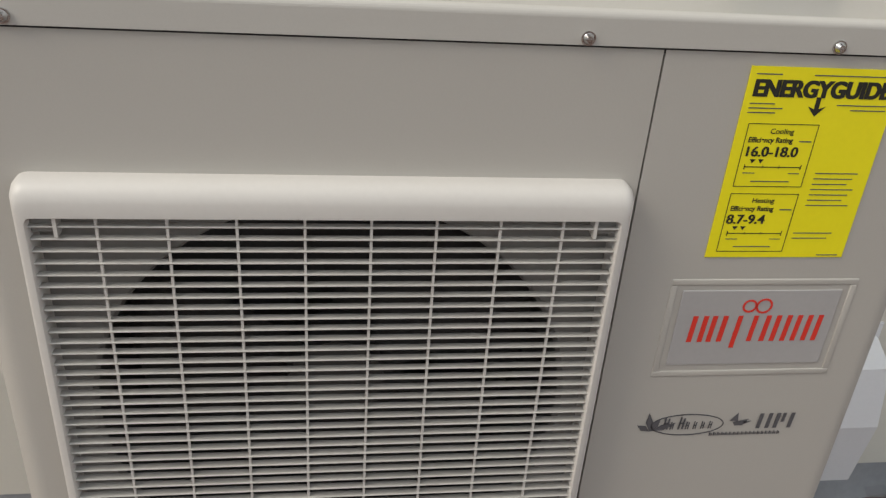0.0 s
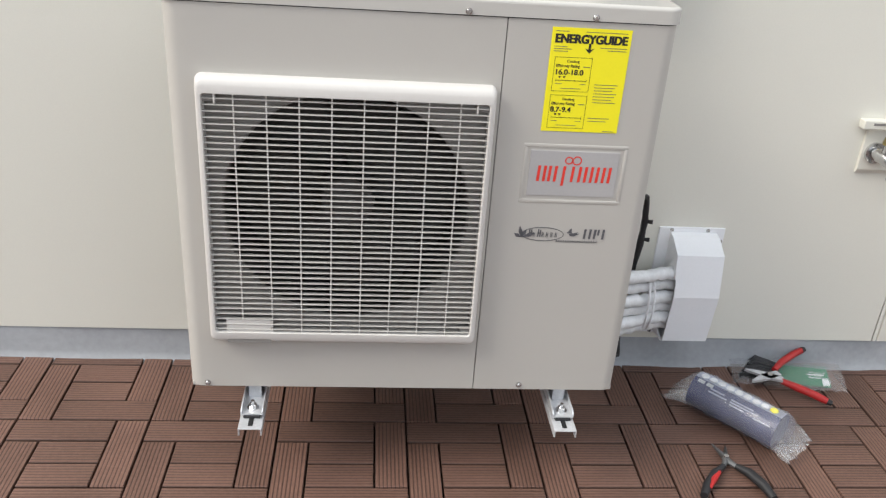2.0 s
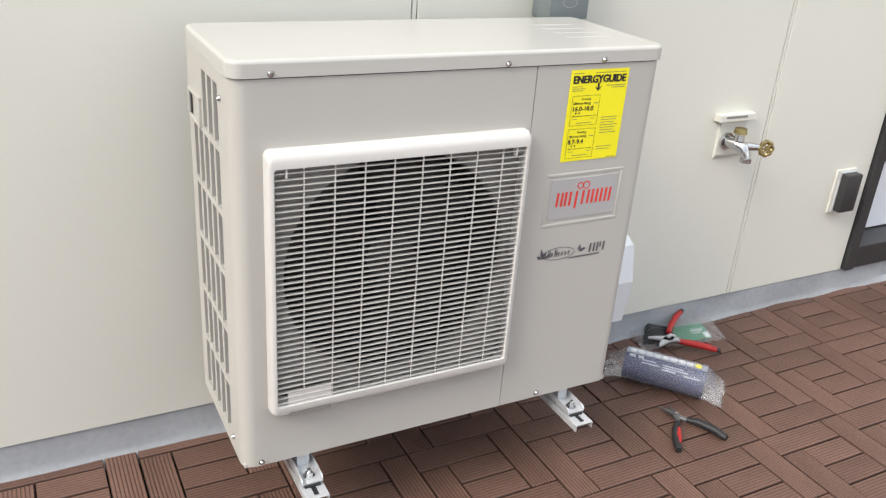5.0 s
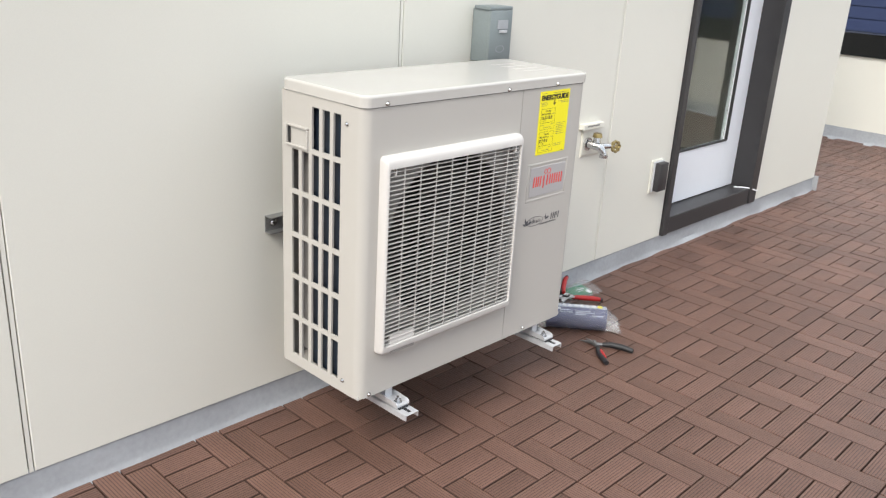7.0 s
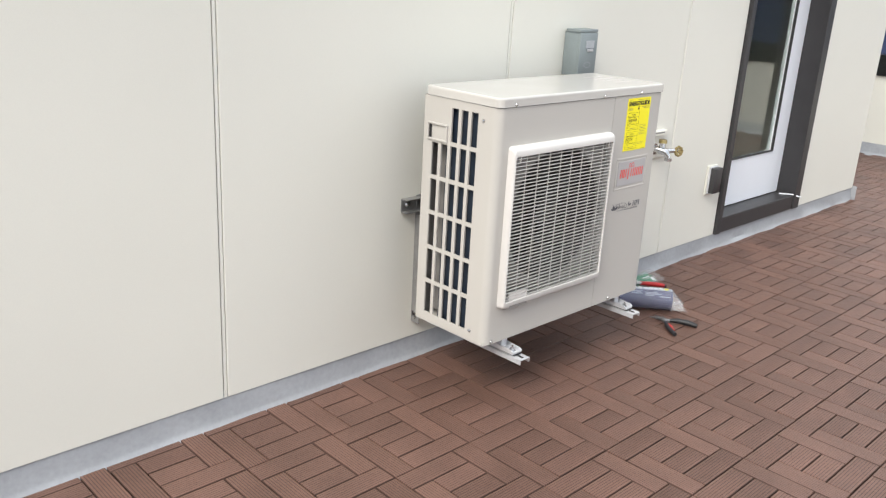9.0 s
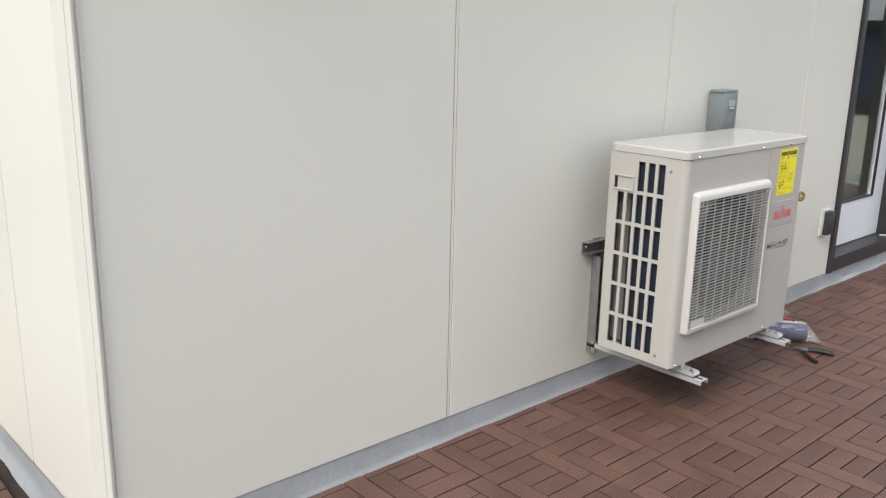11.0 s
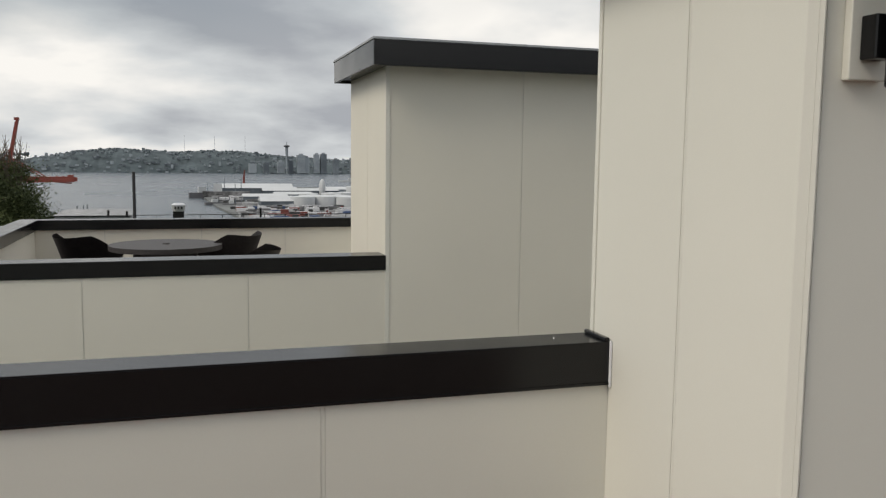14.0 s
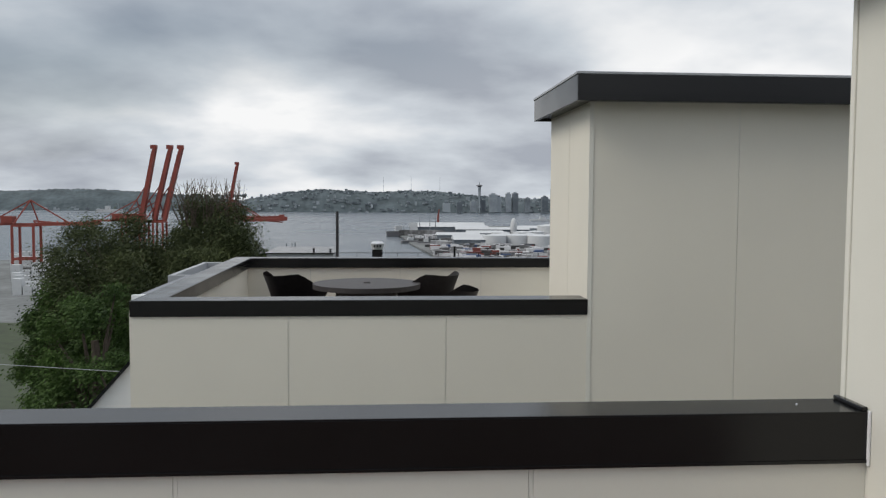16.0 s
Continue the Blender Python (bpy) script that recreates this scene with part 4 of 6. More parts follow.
for p in ((1.148, 0.4638, 0.180), (1.245, 0.4638, 0.180), (1.284, 0.4638, 0.150), (1.14, 0.4638, -0.126)):
    screw("screw", p, (0, -1, 0), hood, 0.004)
for i, (z, dz) in enumerate(((0.082, 0.0), (0.046, -0.004), (0.012, -0.004), (-0.020, -0.010), (-0.048, -0.022), (-0.072, -0.026))):
    pb = bmesh.new()
    y = 0.405 + 0.012 * (i % 2)
    pts = [(1.18, y, z), (1.13, y - 0.005, z + 0.004), (1.08, y - 0.012, z - 0.003), (1.02, y - 0.03, z + dz * 0.4), (0.96, 0.36, z + dz), (0.89, 0.30, z + dz + 0.03)]
    run = []
    for k in range(len(pts) - 1):
        for q in range(7):
            run.append(Vector(pts[k]).lerp(Vector(pts[k + 1]), q / 7) + Vector((0, 0, 0.003 * noise.noise((k * 2 + q * 0.4, i * 3.1, 0)))))
    tube(pb, run, [0.0155 + 0.0022 * abs(math.sin(k * 0.9 + i)) + 0.002 * noise.noise((k * 0.5, i, 4)) for k in range(len(run))], 10)
    single("wrapped_pipe", pb, WRAP, "white-wrapped refrigerant pipe entering the wall hood", "pipe", "wrapped pipes at the hood", smooth=True)

# black power cable hanging between the unit and the wall
kb = bmesh.new()
run = []
kpts = [(0.895, 0.315, 0.34), (0.97, 0.36, 0.335), (1.045, 0.410, 0.29), (1.060, 0.432, 0.22), (1.060, 0.436, 0.15), (1.050, 0.440, 0.05), (1.044, 0.442, -0.06), (1.046, 0.436, -0.14), (1.048, 0.425, -0.185), (1.02, 0.40, -0.17), (0.96, 0.35, -0.10), (0.885, 0.31, -0.005)]
for k in range(len(kpts) - 1):
    for q in range(5):
        run.append(Vector(kpts[k]).lerp(Vector(kpts[k + 1]), q / 5))
tube(kb, run, [0.0072 + 0.0035 * abs(noise.noise((k * 0.37, 2.2, 0.5))) for k in range(len(run))], 9)
for z in (0.215, 0.165):
    rod(kb, (1.058, 0.434, z), (1.078, 0.424, z + 0.002), 0.0045, 0.006, 8)
single("power_cable", kb, RUBBER, "black power cable hanging behind the heat pump unit", "cable", smooth=True)

cord = bmesh.new()
cpts = []
for k in range(40):
    a = k / 39 * 4 * math.pi
    cpts.append((1.085 + 0.012 * math.sin(a * 0.5) + 0.02 * (k / 39), 0.408 + 0.040 * math.cos(a), -0.004 + 0.080 * math.sin(a)))
tube(cord, cpts, 0.003, 6)
single("tie_cord", cord, WHITEPL, "white cord tied round the wrapped pipes", "cord", smooth=True)

bib = thing("hose_bib", (1.71, WALL, 0.42), "chrome hose tap with a brass wheel on a cream wall block", "tap")
blk = bmesh.new()
extrude_poly(blk, [(WALL, 0.355), (0.4665, 0.355), (0.4605, 0.366), (0.4605, 0.475), (WALL, 0.475)], "x", 1.597, 1.745)
box(blk, 1.572, 1.715, 0.443, WALL, 0.4755, 0.499, 0.003)
part("wall_block", blk, TRIM, bib)
part("slot", boxed(1.596, 1.682, 0.4420, 0.4428, 0.487, 0.493), SHROUD, bib)
tp = bmesh.new()
rod(tp, (1.630, 0.4605, 0.412), (1.630, 0.452, 0.412), 0.027, None, 18)
tube(tp, [(1.630, 0.453, 0.412), (1.637, 0.425, 0.410), (1.647, 0.402, 0.404), (1.651, 0.392, 0.388), (1.652, 0.388, 0.374)], [0.017, 0.018, 0.019, 0.014, 0.013], 12)
rod(tp, (1.652, 0.388, 0.376), (1.652, 0.388, 0.364), 0.0175, None, 16)
rod(tp, (1.641, 0.420, 0.424), (1.641, 0.420, 0.446), 0.017, 0.014, 14)
tube(tp, [(1.641, 0.412, 0.410), (1.670, 0.392, 0.410), (1.703, 0.375, 0.410)], [0.013, 0.012, 0.008], 12)
part("spout", tp, CHROME, bib, "chrome spout", True)
capb = bmesh.new()
rod(capb, (1.641, 0.420, 0.446), (1.641, 0.420, 0.462), 0.021, 0.018, 14)
part("vent_cap", capb, BRASS, bib, "dull brass vent cap", True)
wh = bmesh.new()
c, ax = Vector((1.708, 0.370, 0.408)), Vector((-0.30, -0.94, 0.10)).normalized()
u = ax.orthogonal().normalized()
w = ax.cross(u)
pts = [c + 0.020 * (1 + 0.10 * math.cos(8 * a)) * (math.cos(a) * u + math.sin(a) * w) for a in [2 * math.pi * k / 48 for k in range(49)]]
tube(wh, pts, 0.0060, 8)
for k in range(4):
    a = 2 * math.pi * k / 4
    rod(wh, c, c + 0.020 * (math.cos(a) * u + math.sin(a) * w), 0.0045, None, 8)
rod(wh, c - ax * 0.012, c + ax * 0.008, 0.009, None, 12)
part("wheel", wh, BRASS, bib, "weathered brass hand wheel", True)

outlet = thing("outlet_cover", (2.27, WALL, 0.10), "dark weatherproof outlet cover on a cream block", "outlet")
part("wall_block", boxed(2.200, 2.300, 0.462, WALL, 0.098, 0.258, 0.003), TRIM, outlet)
ocb = bmesh.new()
box(ocb, 2.214, 2.290, 0.424, 0.4612, 0.110, 0.247, 0.005)
part("cover", ocb, FRAME, outlet, smooth=True)
part("rim", boxed(2.210, 2.294, 0.452, 0.4616, 0.105, 0.252, 0.002), STEEL, outlet)
lamp = thing("wall_lamp", (-1.76, WALL, 1.6), "black cylinder wall lamp on a cream block, unlit", "wall lamp")
part("wall_block", boxed(-1.814, -1.675, 0.440, WALL, 1.652, 1.899, 0.004), TRIM, lamp)
part("mount", boxed(-1.781, -1.70, 0.380, 0.4395, 1.708, 1.832, 0.004), BLACK, lamp)
cyl = bmesh.new()
rod(cyl, (-1.722, 0.345, 1.627), (-1.722, 0.345, 1.99), 0.0405, None, 40)
bmesh.ops.bevel(cyl, geom=[e for e in cyl.edges if len(e.link_faces) == 2 and abs(e.verts[0].co.z - e.verts[1].co.z) < 1e-5], offset=0.003, segments=2, affect="EDGES")
shade = part("shade", cyl, BLACK, lamp, smooth=True)
lens = bmesh.new()
rod(lens, (-1.722, 0.345, 1.625), (-1.722, 0.345, 1.6275), 0.034, None, 30)
part("lens", lens, WHITEPL, lamp)

# ---- tools on the deck ----
ZD = DECK
roll = thing("insulation_roll", (1.30, 0.20, ZD), "navy printed roll sealed in a clear plastic bag", "roll")
ra, rb_ = Vector((1.228, 0.292, ZD + 0.050)), Vector((1.380, 0.114, ZD + 0.050))
rd = (rb_ - ra).normalized()
rs = Vector((0, 0, 1)).cross(rd).normalized()
core = bmesh.new()
rod(core, ra, rb_, 0.046, None, 32)
part("core", core, NAVYC, roll, smooth=True)
# pale printed stripe and row of round marks on the upper side
def on_roll(a, s, lift):
    """Point on the roll's skin: angle a from the top towards the camera, s along it."""
    side_dir = -rs if rs.y > 0 else rs
    return ra + rd * s + (Vector((0, 0, 1)) * math.cos(a) + side_dir * math.sin(a)) * (0.046 + lift)


L = (rb_ - ra).length
st = bmesh.new()
for k in range(8):
    a0, a1 = radians(-62 + 10 * k), radians(-52 + 10 * k)
    st.faces.new([st.verts.new(q) for q in (on_roll(a0, 0.0, 0.0006), on_roll(a0, L, 0.0006), on_roll(a1, L, 0.0006), on_roll(a1, 0.0, 0.0006))])
bmesh.ops.solidify(st, geom=st.faces[:], thickness=0.0004)
part("pale_band", st, PALEC, roll)
for k in range(9):
    dk = bmesh.new()
    s, a = 0.020 + k * 0.0235, radians(2)
    n_ = (on_roll(a, s, 0.01) - on_roll(a, s, 0.0)).normalized()
    rod(dk, on_roll(a, s, 0.0), on_roll(a, s, 0.0022), 0.0102, None, 16)
    part("round_mark", dk, YELLOW if k == 8 else WHITEPL, roll)
for k, (s0, s1, a) in enumerate(((0.05, 0.09, 34), (0.05, 0.10, 44), (0.11, 0.17, 36), (0.11, 0.185, 44), (0.11, 0.15, 52), (0.175, 0.22, 56), (0.012, 0.030, 22), (0.036, 0.054, 22))):
    tb = bmesh.new()
    a0, a1 = radians(a), radians(a + (12 if k > 5 else 5))
    tb.faces.new([tb.verts.new(q) for q in (on_roll(a0, s0, 0.001), on_roll(a0, s1, 0.001), on_roll(a1, s1, 0.001), on_roll(a1, s0, 0.001))])
    bmesh.ops.solidify(tb, geom=tb.faces[:], thickness=0.0004)
    part("print_bar", tb, WHITEPL if k > 5 else PALEC, roll)


def film_bag(name, a, b, r, wrinkle, seed, flat_a, flat_b, tail):
    """A crumpled film sleeve round the line a-b, its ends flattened into loose flaps."""
    bm = bmesh.new()
    a, b = Vector(a), Vector(b)
    d = (b - a).normalized()
    s = Vector((0, 0, 1)).cross(d).normalized()
    n, m = 28, 22
    rings = []
    for i in range(m + 1):
        f = -tail + (1 + 2 * tail) * i / m
        over = max(0, -f, f - 1) / tail
        ringv = []
        for k in range(n):
            an = 2 * math.pi * k / n
            wv = wrinkle * noise.noise((f * 9 + seed, math.cos(an) * 2.2, math.sin(an) * 2.2))
            hx = r * (1 + 0.35 * over) + wv
            hz = r * (1 - 0.82 * over) + wv * (1 + over)
            q = a + (b - a) * f + s * math.cos(an) * hx + Vector((0, 0, 1)) * (math.sin(an) * hz - r * 0.55 * over)
            q += d * over * 0.02 * noise.noise((k * 0.9, seed, f * 3))
            q.z = max(q.z, ZD + 0.003)
            ringv.append(bm.verts.new(q))
        rings.append(ringv)
    for r0, r1 in zip(rings, rings[1:]):
        for k in range(n):
            bm.faces.new((r0[k], r0[(k + 1) % n], r1[(k + 1) % n], r1[k]))
    return bm


part("plastic_bag", film_bag("bag", ra, rb_, 0.0505, 0.004, 3.1, 1, 1, 0.24), FILM, roll, "clear crumpled plastic bag", True)

card = thing("green_card_pack", (1.57, 0.40, ZD), "green printed card in a clear plastic pouch", "packaging")
mc = Matrix.Translation((1.575, 0.398, ZD + 0.012)) @ Euler((radians(6), radians(-4), radians(-14))).to_matrix().to_4x4()
part("card", boxed(-0.055, 0.075, -0.035, 0.045, 0, 0.002, 0, 1, mc), GREENC, card)
part("print_bar", boxed(0.02, 0.065, 0.012, 0.018, 0.0022, 0.0027, 0, 1, mc), WHITEPL, card)
part("print_bar", boxed(0.02, 0.055, 0.0, 0.004, 0.0022, 0.0027, 0, 1, mc), WHITEPL, card)
part("barcode_patch", boxed(0.055, 0.073, -0.03, -0.002, 0.0022, 0.0027, 0, 1, mc), WHITEPL, card)
gl = bmesh.new()
n = 20
grid = [[gl.verts.new(mc @ Vector((-0.19 + 0.30 * i / n, -0.06 + 0.13 * j / 8, 0.008 + 0.016 * abs(noise.noise((i * 0.5, j * 0.6, 2))) + 0.006 * math.sin(j / 8 * math.pi)))) for j in range(9)] for i in range(n + 1)]
for i in range(n):
    for j in range(8):
        gl.faces.new((grid[i][j], grid[i + 1][j], grid[i + 1][j + 1], grid[i][j + 1]))
part("plastic_pouch", gl, FILM, card, "clear plastic pouch", True)
gv = bmesh.new()
for i in range(5):
    tube(gv, [mc @ Vector((-0.17 + 0.01 * i, -0.03 + 0.016 * i, 0.012)), mc @ Vector((-0.12, -0.025 + 0.017 * i, 0.018)), mc @ Vector((-0.06, -0.03 + 0.015 * i, 0.012))], [0.008, 0.012, 0.007], 8)
single("cloth", gv, RUBBER, "crumpled dark cloth in a plastic pouch", "cloth", smooth=True)

snips = thing("tin_snips", (1.51, 0.37, ZD), "red-handled tin snips lying on the pouch", "snips")
sp = Vector((1.466, 0.368, ZD + 0.036))
for nm, pts, rr, mt in (("handle", [(1.494, 0.352, 0.032), (1.529, 0.328, 0.028), (1.569, 0.302, 0.022), (1.594, 0.280, 0.018)], [0.008, 0.011, 0.011, 0.009], REDGRIP), ("handle", [(1.494, 0.400, 0.036), (1.524, 0.425, 0.045), (1.569, 0.452, 0.055), (1.594, 0.462, 0.06)], [0.008, 0.010, 0.010, 0.009], REDGRIP)):
    hb = bmesh.new()
    tube(hb, [(x, y, ZD + z) for x, y, z in pts], rr, 10)
    h_ = part(nm, hb, mt, snips, smooth=True)
    tipb = bmesh.new()
    e0 = Vector((pts[-1][0], pts[-1][1], ZD + pts[-1][2]))
    rod(tipb, e0, e0 + (e0 - Vector((pts[-2][0], pts[-2][1], ZD + pts[-2][2]))).normalized() * 0.012, 0.009, 0.007, 10)
    part("end_cap", tipb, RUBBER, h_)
for ang, nm in ((-28, "blade"), (24, "blade")):
    mb = Matrix.Translation(sp) @ Euler((0, 0, radians(ang))).to_matrix().to_4x4()
    bb = extrude_poly(bmesh.new(), [(0.036, -0.010), (0.036, 0.010), (0.0, 0.014), (-0.03, 0.012), (-0.062, 0.004), (-0.066, -0.002), (-0.03, -0.008), (0.0, -0.014)], "z", -0.003, 0.003)
    bb.transform(mb)
    part(nm, bb, STEEL, snips)
pv = bmesh.new()
rod(pv, sp - Vector((0, 0, 0.006)), sp + Vector((0, 0, 0.008)), 0.007, None, 12)
part("pivot", pv, CHROME, snips)

pl = thing("needle_nose_pliers", (1.225, 0.0, ZD), "open needle-nose pliers with black and red grips", "pliers")
pp = Vector((1.226, 0.054, ZD + 0.012))
for pts, rr, mt in (([(1.212, 0.030, 0.012), (1.180, 0.004, 0.013), (1.150, -0.034, 0.012), (1.131, -0.066, 0.010)], [0.007, 0.010, 0.011, 0.009], RUBBER), ([(1.243, 0.030, 0.012), (1.264, 0.006, 0.014), (1.283, -0.036, 0.013), (1.291, -0.076, 0.010)], [0.007, 0.011, 0.012, 0.009], RUBBER)):
    hb = bmesh.new()
    tube(hb, [(x, y, ZD + z) for x, y, z in pts], rr, 10)
    part("grip", hb, mt, pl, smooth=True)
rg = bmesh.new()
tube(rg, [(1.192, 0.004, ZD + 0.017), (1.168, -0.022, ZD + 0.018), (1.150, -0.048, ZD + 0.016)], [0.004, 0.008, 0.004], 8)
part("red_inlay", rg, REDGRIP, pl, smooth=True)
for a, b, c in (((1.212, 0.030), (1.228, 0.054), (1.214, 0.112)), ((1.243, 0.030), (1.225, 0.054), (1.246, 0.106))):
    jb = bmesh.new()
    tube(jb, [(a[0], a[1], ZD + 0.012), (b[0], b[1], ZD + 0.013), ((b[0] + c[0]) / 2, (b[1] + c[1]) / 2, ZD + 0.012), (c[0], c[1], ZD + 0.010)], [0.006, 0.009, 0.005, 0.0018], 8)
    part("jaw", jb, PLIERM, pl, smooth=True)
pv = bmesh.new()
rod(pv, pp, pp + Vector((0, 0, 0.012)), 0.006, None, 12)
part("pivot", pv, CHROME, pl)

# ---- the next townhouse: penthouse, parapets, furniture ----
NY, NX = 5.412, -1.985
house = thing("neighbour_townhouse", (-2.5, 7.5, -10.5), "cream panelled townhouse with black roof trim", "house")
part("wall_body", boxed(-5.60, 6.0, NY + 0.016, 10.3, -10.5, -0.27), BACK, house)
for a, b in ((-5.62, -4.395), (-4.387, -3.141), (-3.133, NX - 0.004), (NX + 0.004, -0.752), (-0.744, 0.48), (0.488, 1.71), (1.718, 2.9)):
    hi = 0.52 if b < NX + 0.001 else 2.19
    part("panel", boxed(a, b, NY, NY + 0.015, -6.0, hi), NPANEL, house)
for x in (-4.391, -3.137, -0.748):
    part("joint_strip", boxed(x - 0.0038, x + 0.0038, NY + 0.005, NY + 0.0155, -6.0, 0.46 if x < NX else 2.19), TRIM, house)
part("penthouse_wall", boxed(NX + 0.016, 5.9, NY + 0.0155, 6.93, -0.27, 2.19), BACK, house)
for a, b in ((NY + 0.0, 6.15), (6.158, 6.955)):
    part("panel", boxed(NX, NX + 0.0155, a + (0.0155 if a == NY else 0), b, -0.27, 2.19), NPANEL, house)
part("corner_trim", boxed(NX - 0.006, NX + 0.03, NY - 0.006, NY - 0.001, -0.25, 2.19, 0.001), TRIM, house)
part("parapet_wall", boxed(-5.60, NX, NY + 0.016, NY + 0.2, -0.27, 0.53), NPANEL, house)
part("parapet_cap", boxed(-5.615, NX + 0.0, NY - 0.012, NY + 0.25, 0.466, 0.594, 0.004), BLACK, house)
part("parapet_wall", boxed(-5.60, -5.42, NY + 0.2, 10.1, -0.27, 0.53), NPANEL, house)
part("parapet_cap", boxed(-5.615, -5.38, NY + 0.2505, 10.1, 0.466, 0.593, 0.004), BLACK, house)
part("parapet_wall", boxed(-5.42, NX + 3, 10.05, 10.2, -0.27, 0.53), NPANEL, house)
part("parapet_cap", boxed(-5.615, NX + 3, 10.01, 10.25, 0.464, 0.592, 0.004), BLACK, house)
for x in (-4.6, -3.4, -2.3):
    part("joint", boxed(x, x + 0.008, 10.046, 10.0495, -0.27, 0.46), BACK, house)
part("deck", boxed(-5.42, NX, NY + 0.2, 10.05, -0.27, -0.25), SLAT, house)
roof_slab("roof_neighbour", -2.145, 6.1, 5.18, 7.02, 2.165, 2.378, "flat roof of the next penthouse with black fascia")
part("lean_roof", extrude_poly(bmesh.new(), [(-5.62, 0.12), (-5.62, -6), (-7.9, -6.0), (-7.9, -2.45)], "y", NY + 0.25, 5.9), WHITEW, house)
part("lean_roof_edge", extrude_poly(bmesh.new(), [(-5.62, 0.16), (-5.62, 0.121), (-7.9, -2.449), (-7.9, -2.41)], "y", NY + 0.22, 5.95), BLACK, house)

table = thing("round_table", (-3.803, 7.5, -0.25), "round dark wicker patio table on the next deck", "table")
tt = bmesh.new()
rod(tt, (-3.803, 7.5, 0.465), (-3.803, 7.5, 0.515), 0.56, None, 48)
part("tabletop", tt, WICKER, table)
for k in range(4):
    a = radians(45 + 90 * k)
    lg = bmesh.new()
    rod(lg, (-3.803 + 0.42 * math.cos(a), 7.5 + 0.42 * math.sin(a), -0.25), (-3.803 + 0.40 * math.cos(a), 7.5 + 0.40 * math.sin(a), 0.465), 0.025, None, 10)
    part("leg", lg, WICKER, table)
for y in (7.20, 7.77):
    part("stretcher", boxed(-4.09, -3.51, y, y + 0.03, 0.41, 0.44), WICKER, table)
cap_b = bmesh.new()
rod(cap_b, (-3.803, 7.5, 0.515), (-3.803, 7.5, 0.53), 0.04, 0.03, 16)
part("umbrella_cap", cap_b, WICKER, table)


def chair(at, turn):
    """A wicker tub chair: curved shell of back and arms, seat and four legs. Its back faces local -x."""
    ch = thing("wicker_chair", (0, 0, 0), "dark wicker tub chair at the round table", "chair", "chairs round the table")
    sh = bmesh.new()
    n, m = 22, 7
    rows = []
    for i in range(n + 1):
        a = radians(-128 + 256 * i / n)
        back = 0.5 + 0.5 * math.cos(a)
        top = 0.60 + 0.23 * min(1.0, 1.5 * back ** 1.4) + 0.022 * math.exp(-((abs(math.degrees(a)) - 58) / 26) ** 2)
        col = []
        for j in range(m + 1):
            f = j / m
            r = 0.24 + 0.07 * f ** 1.3 + 0.03 * back * f
            col.append(sh.verts.new((-math.cos(a) * r * (1.0 + 0.12 * f), math.sin(a) * r, 0.40 + (top - 0.40) * f)))
        rows.append(col)
    for r0, r1 in zip(rows, rows[1:]):
        for j in range(m):
            sh.faces.new((r0[j], r1[j], r1[j + 1], r0[j + 1]))
    bmesh.ops.solidify(sh, geom=sh.faces[:], thickness=0.03)
    part("backrest", sh, WICKER, ch, smooth=True)
    se = bmesh.new()
    rod(se, (0.02, 0, 0.36), (0.02, 0, 0.43), 0.25, 0.26, 24)
    part("seat", se, WICKER, ch)
    for sx in (-1, 1):
        for sy in (-1, 1):
            lg = bmesh.new()
            rod(lg, (0.02 + 0.17 * sx, 0.17 * sy, 0.37), (0.02 + 0.21 * sx, 0.20 * sy, 0), 0.02, 0.014, 8)
            part("leg", lg, WICKER, ch)
    ch.location = at
    ch.rotation_euler = (0, 0, radians(turn))
    return ch


first = chair((-4.56, 7.90, -0.25), 42)
copy_thing(first, pose(-3.17, 7.85, -0.25, 0, 0, 142))
copy_thing(first, pose(-3.15, 6.28, -0.25, 0, 0, 165))

# navy house past the east parapet
navy = thing("navy_house", (10, 3, -10.5), "navy sided house beyond the deck", "house")
part("wall", boxed(9.0, 16, -8, 14, -10.5, 1.35), NAVYW, navy)
for k in range(12):
    part("siding_board", boxed(8.985, 8.9995, -8, 14, -0.3 + 0.135 * k, -0.3 + 0.135 * k + 0.125), NAVYW, navy)
part("roof", boxed(8.8, 16.2, -8.2, 14.2, 1.36, 1.45), BLACK, navy)

# ---- ground, trees, roofs downhill, the bay and its far shore ----
def ground_z(y):
    return -10.5 if y < 40 else max(-75.0, -10.5 - (y - 40) * 0.17)


gm = bmesh.new()
gy = [-4800, -200, -40, 0, 20, 40, 80, 120, 180, 260, 360, 700, 4900]
gx = [-4500, -800, -200, -60, 0, 60, 200, 800, 4500]
gv_ = [[gm.verts.new((x, y, ground_z(y))) for x in gx] for y in gy]
for r0, r1 in zip(gv_, gv_[1:]):
    for i in range(len(gx) - 1):
        gm.faces.new((r0[i], r0[i + 1], r1[i + 1], r1[i]))
tagged(part("ground", gm, GRASS), "dark planted hillside running down to the bay", "ground", "", "structure")
SEA = -69.0
sm_ = bmesh.new()
vs = [sm_.verts.new(p) for p in ((-4500, 320, SEA), (4500, 320, SEA), (4500, 4950, SEA), (-4500, 4950, SEA))]
sm_.faces.new(vs)
tagged(part("water", sm_, WATER), "grey rippled bay water", "water", "", "structure")

EYE = Vector((-3.7, -1.3, 1.4))


def off(u, w, d):
    """A point d metres north of the deck, by its bearing u and slope w."""
    return Vector((EYE.x + (0.0107 + 0.915 * u) * d, EYE.y + d, EYE.z + w * d))


rng = random.Random(5)


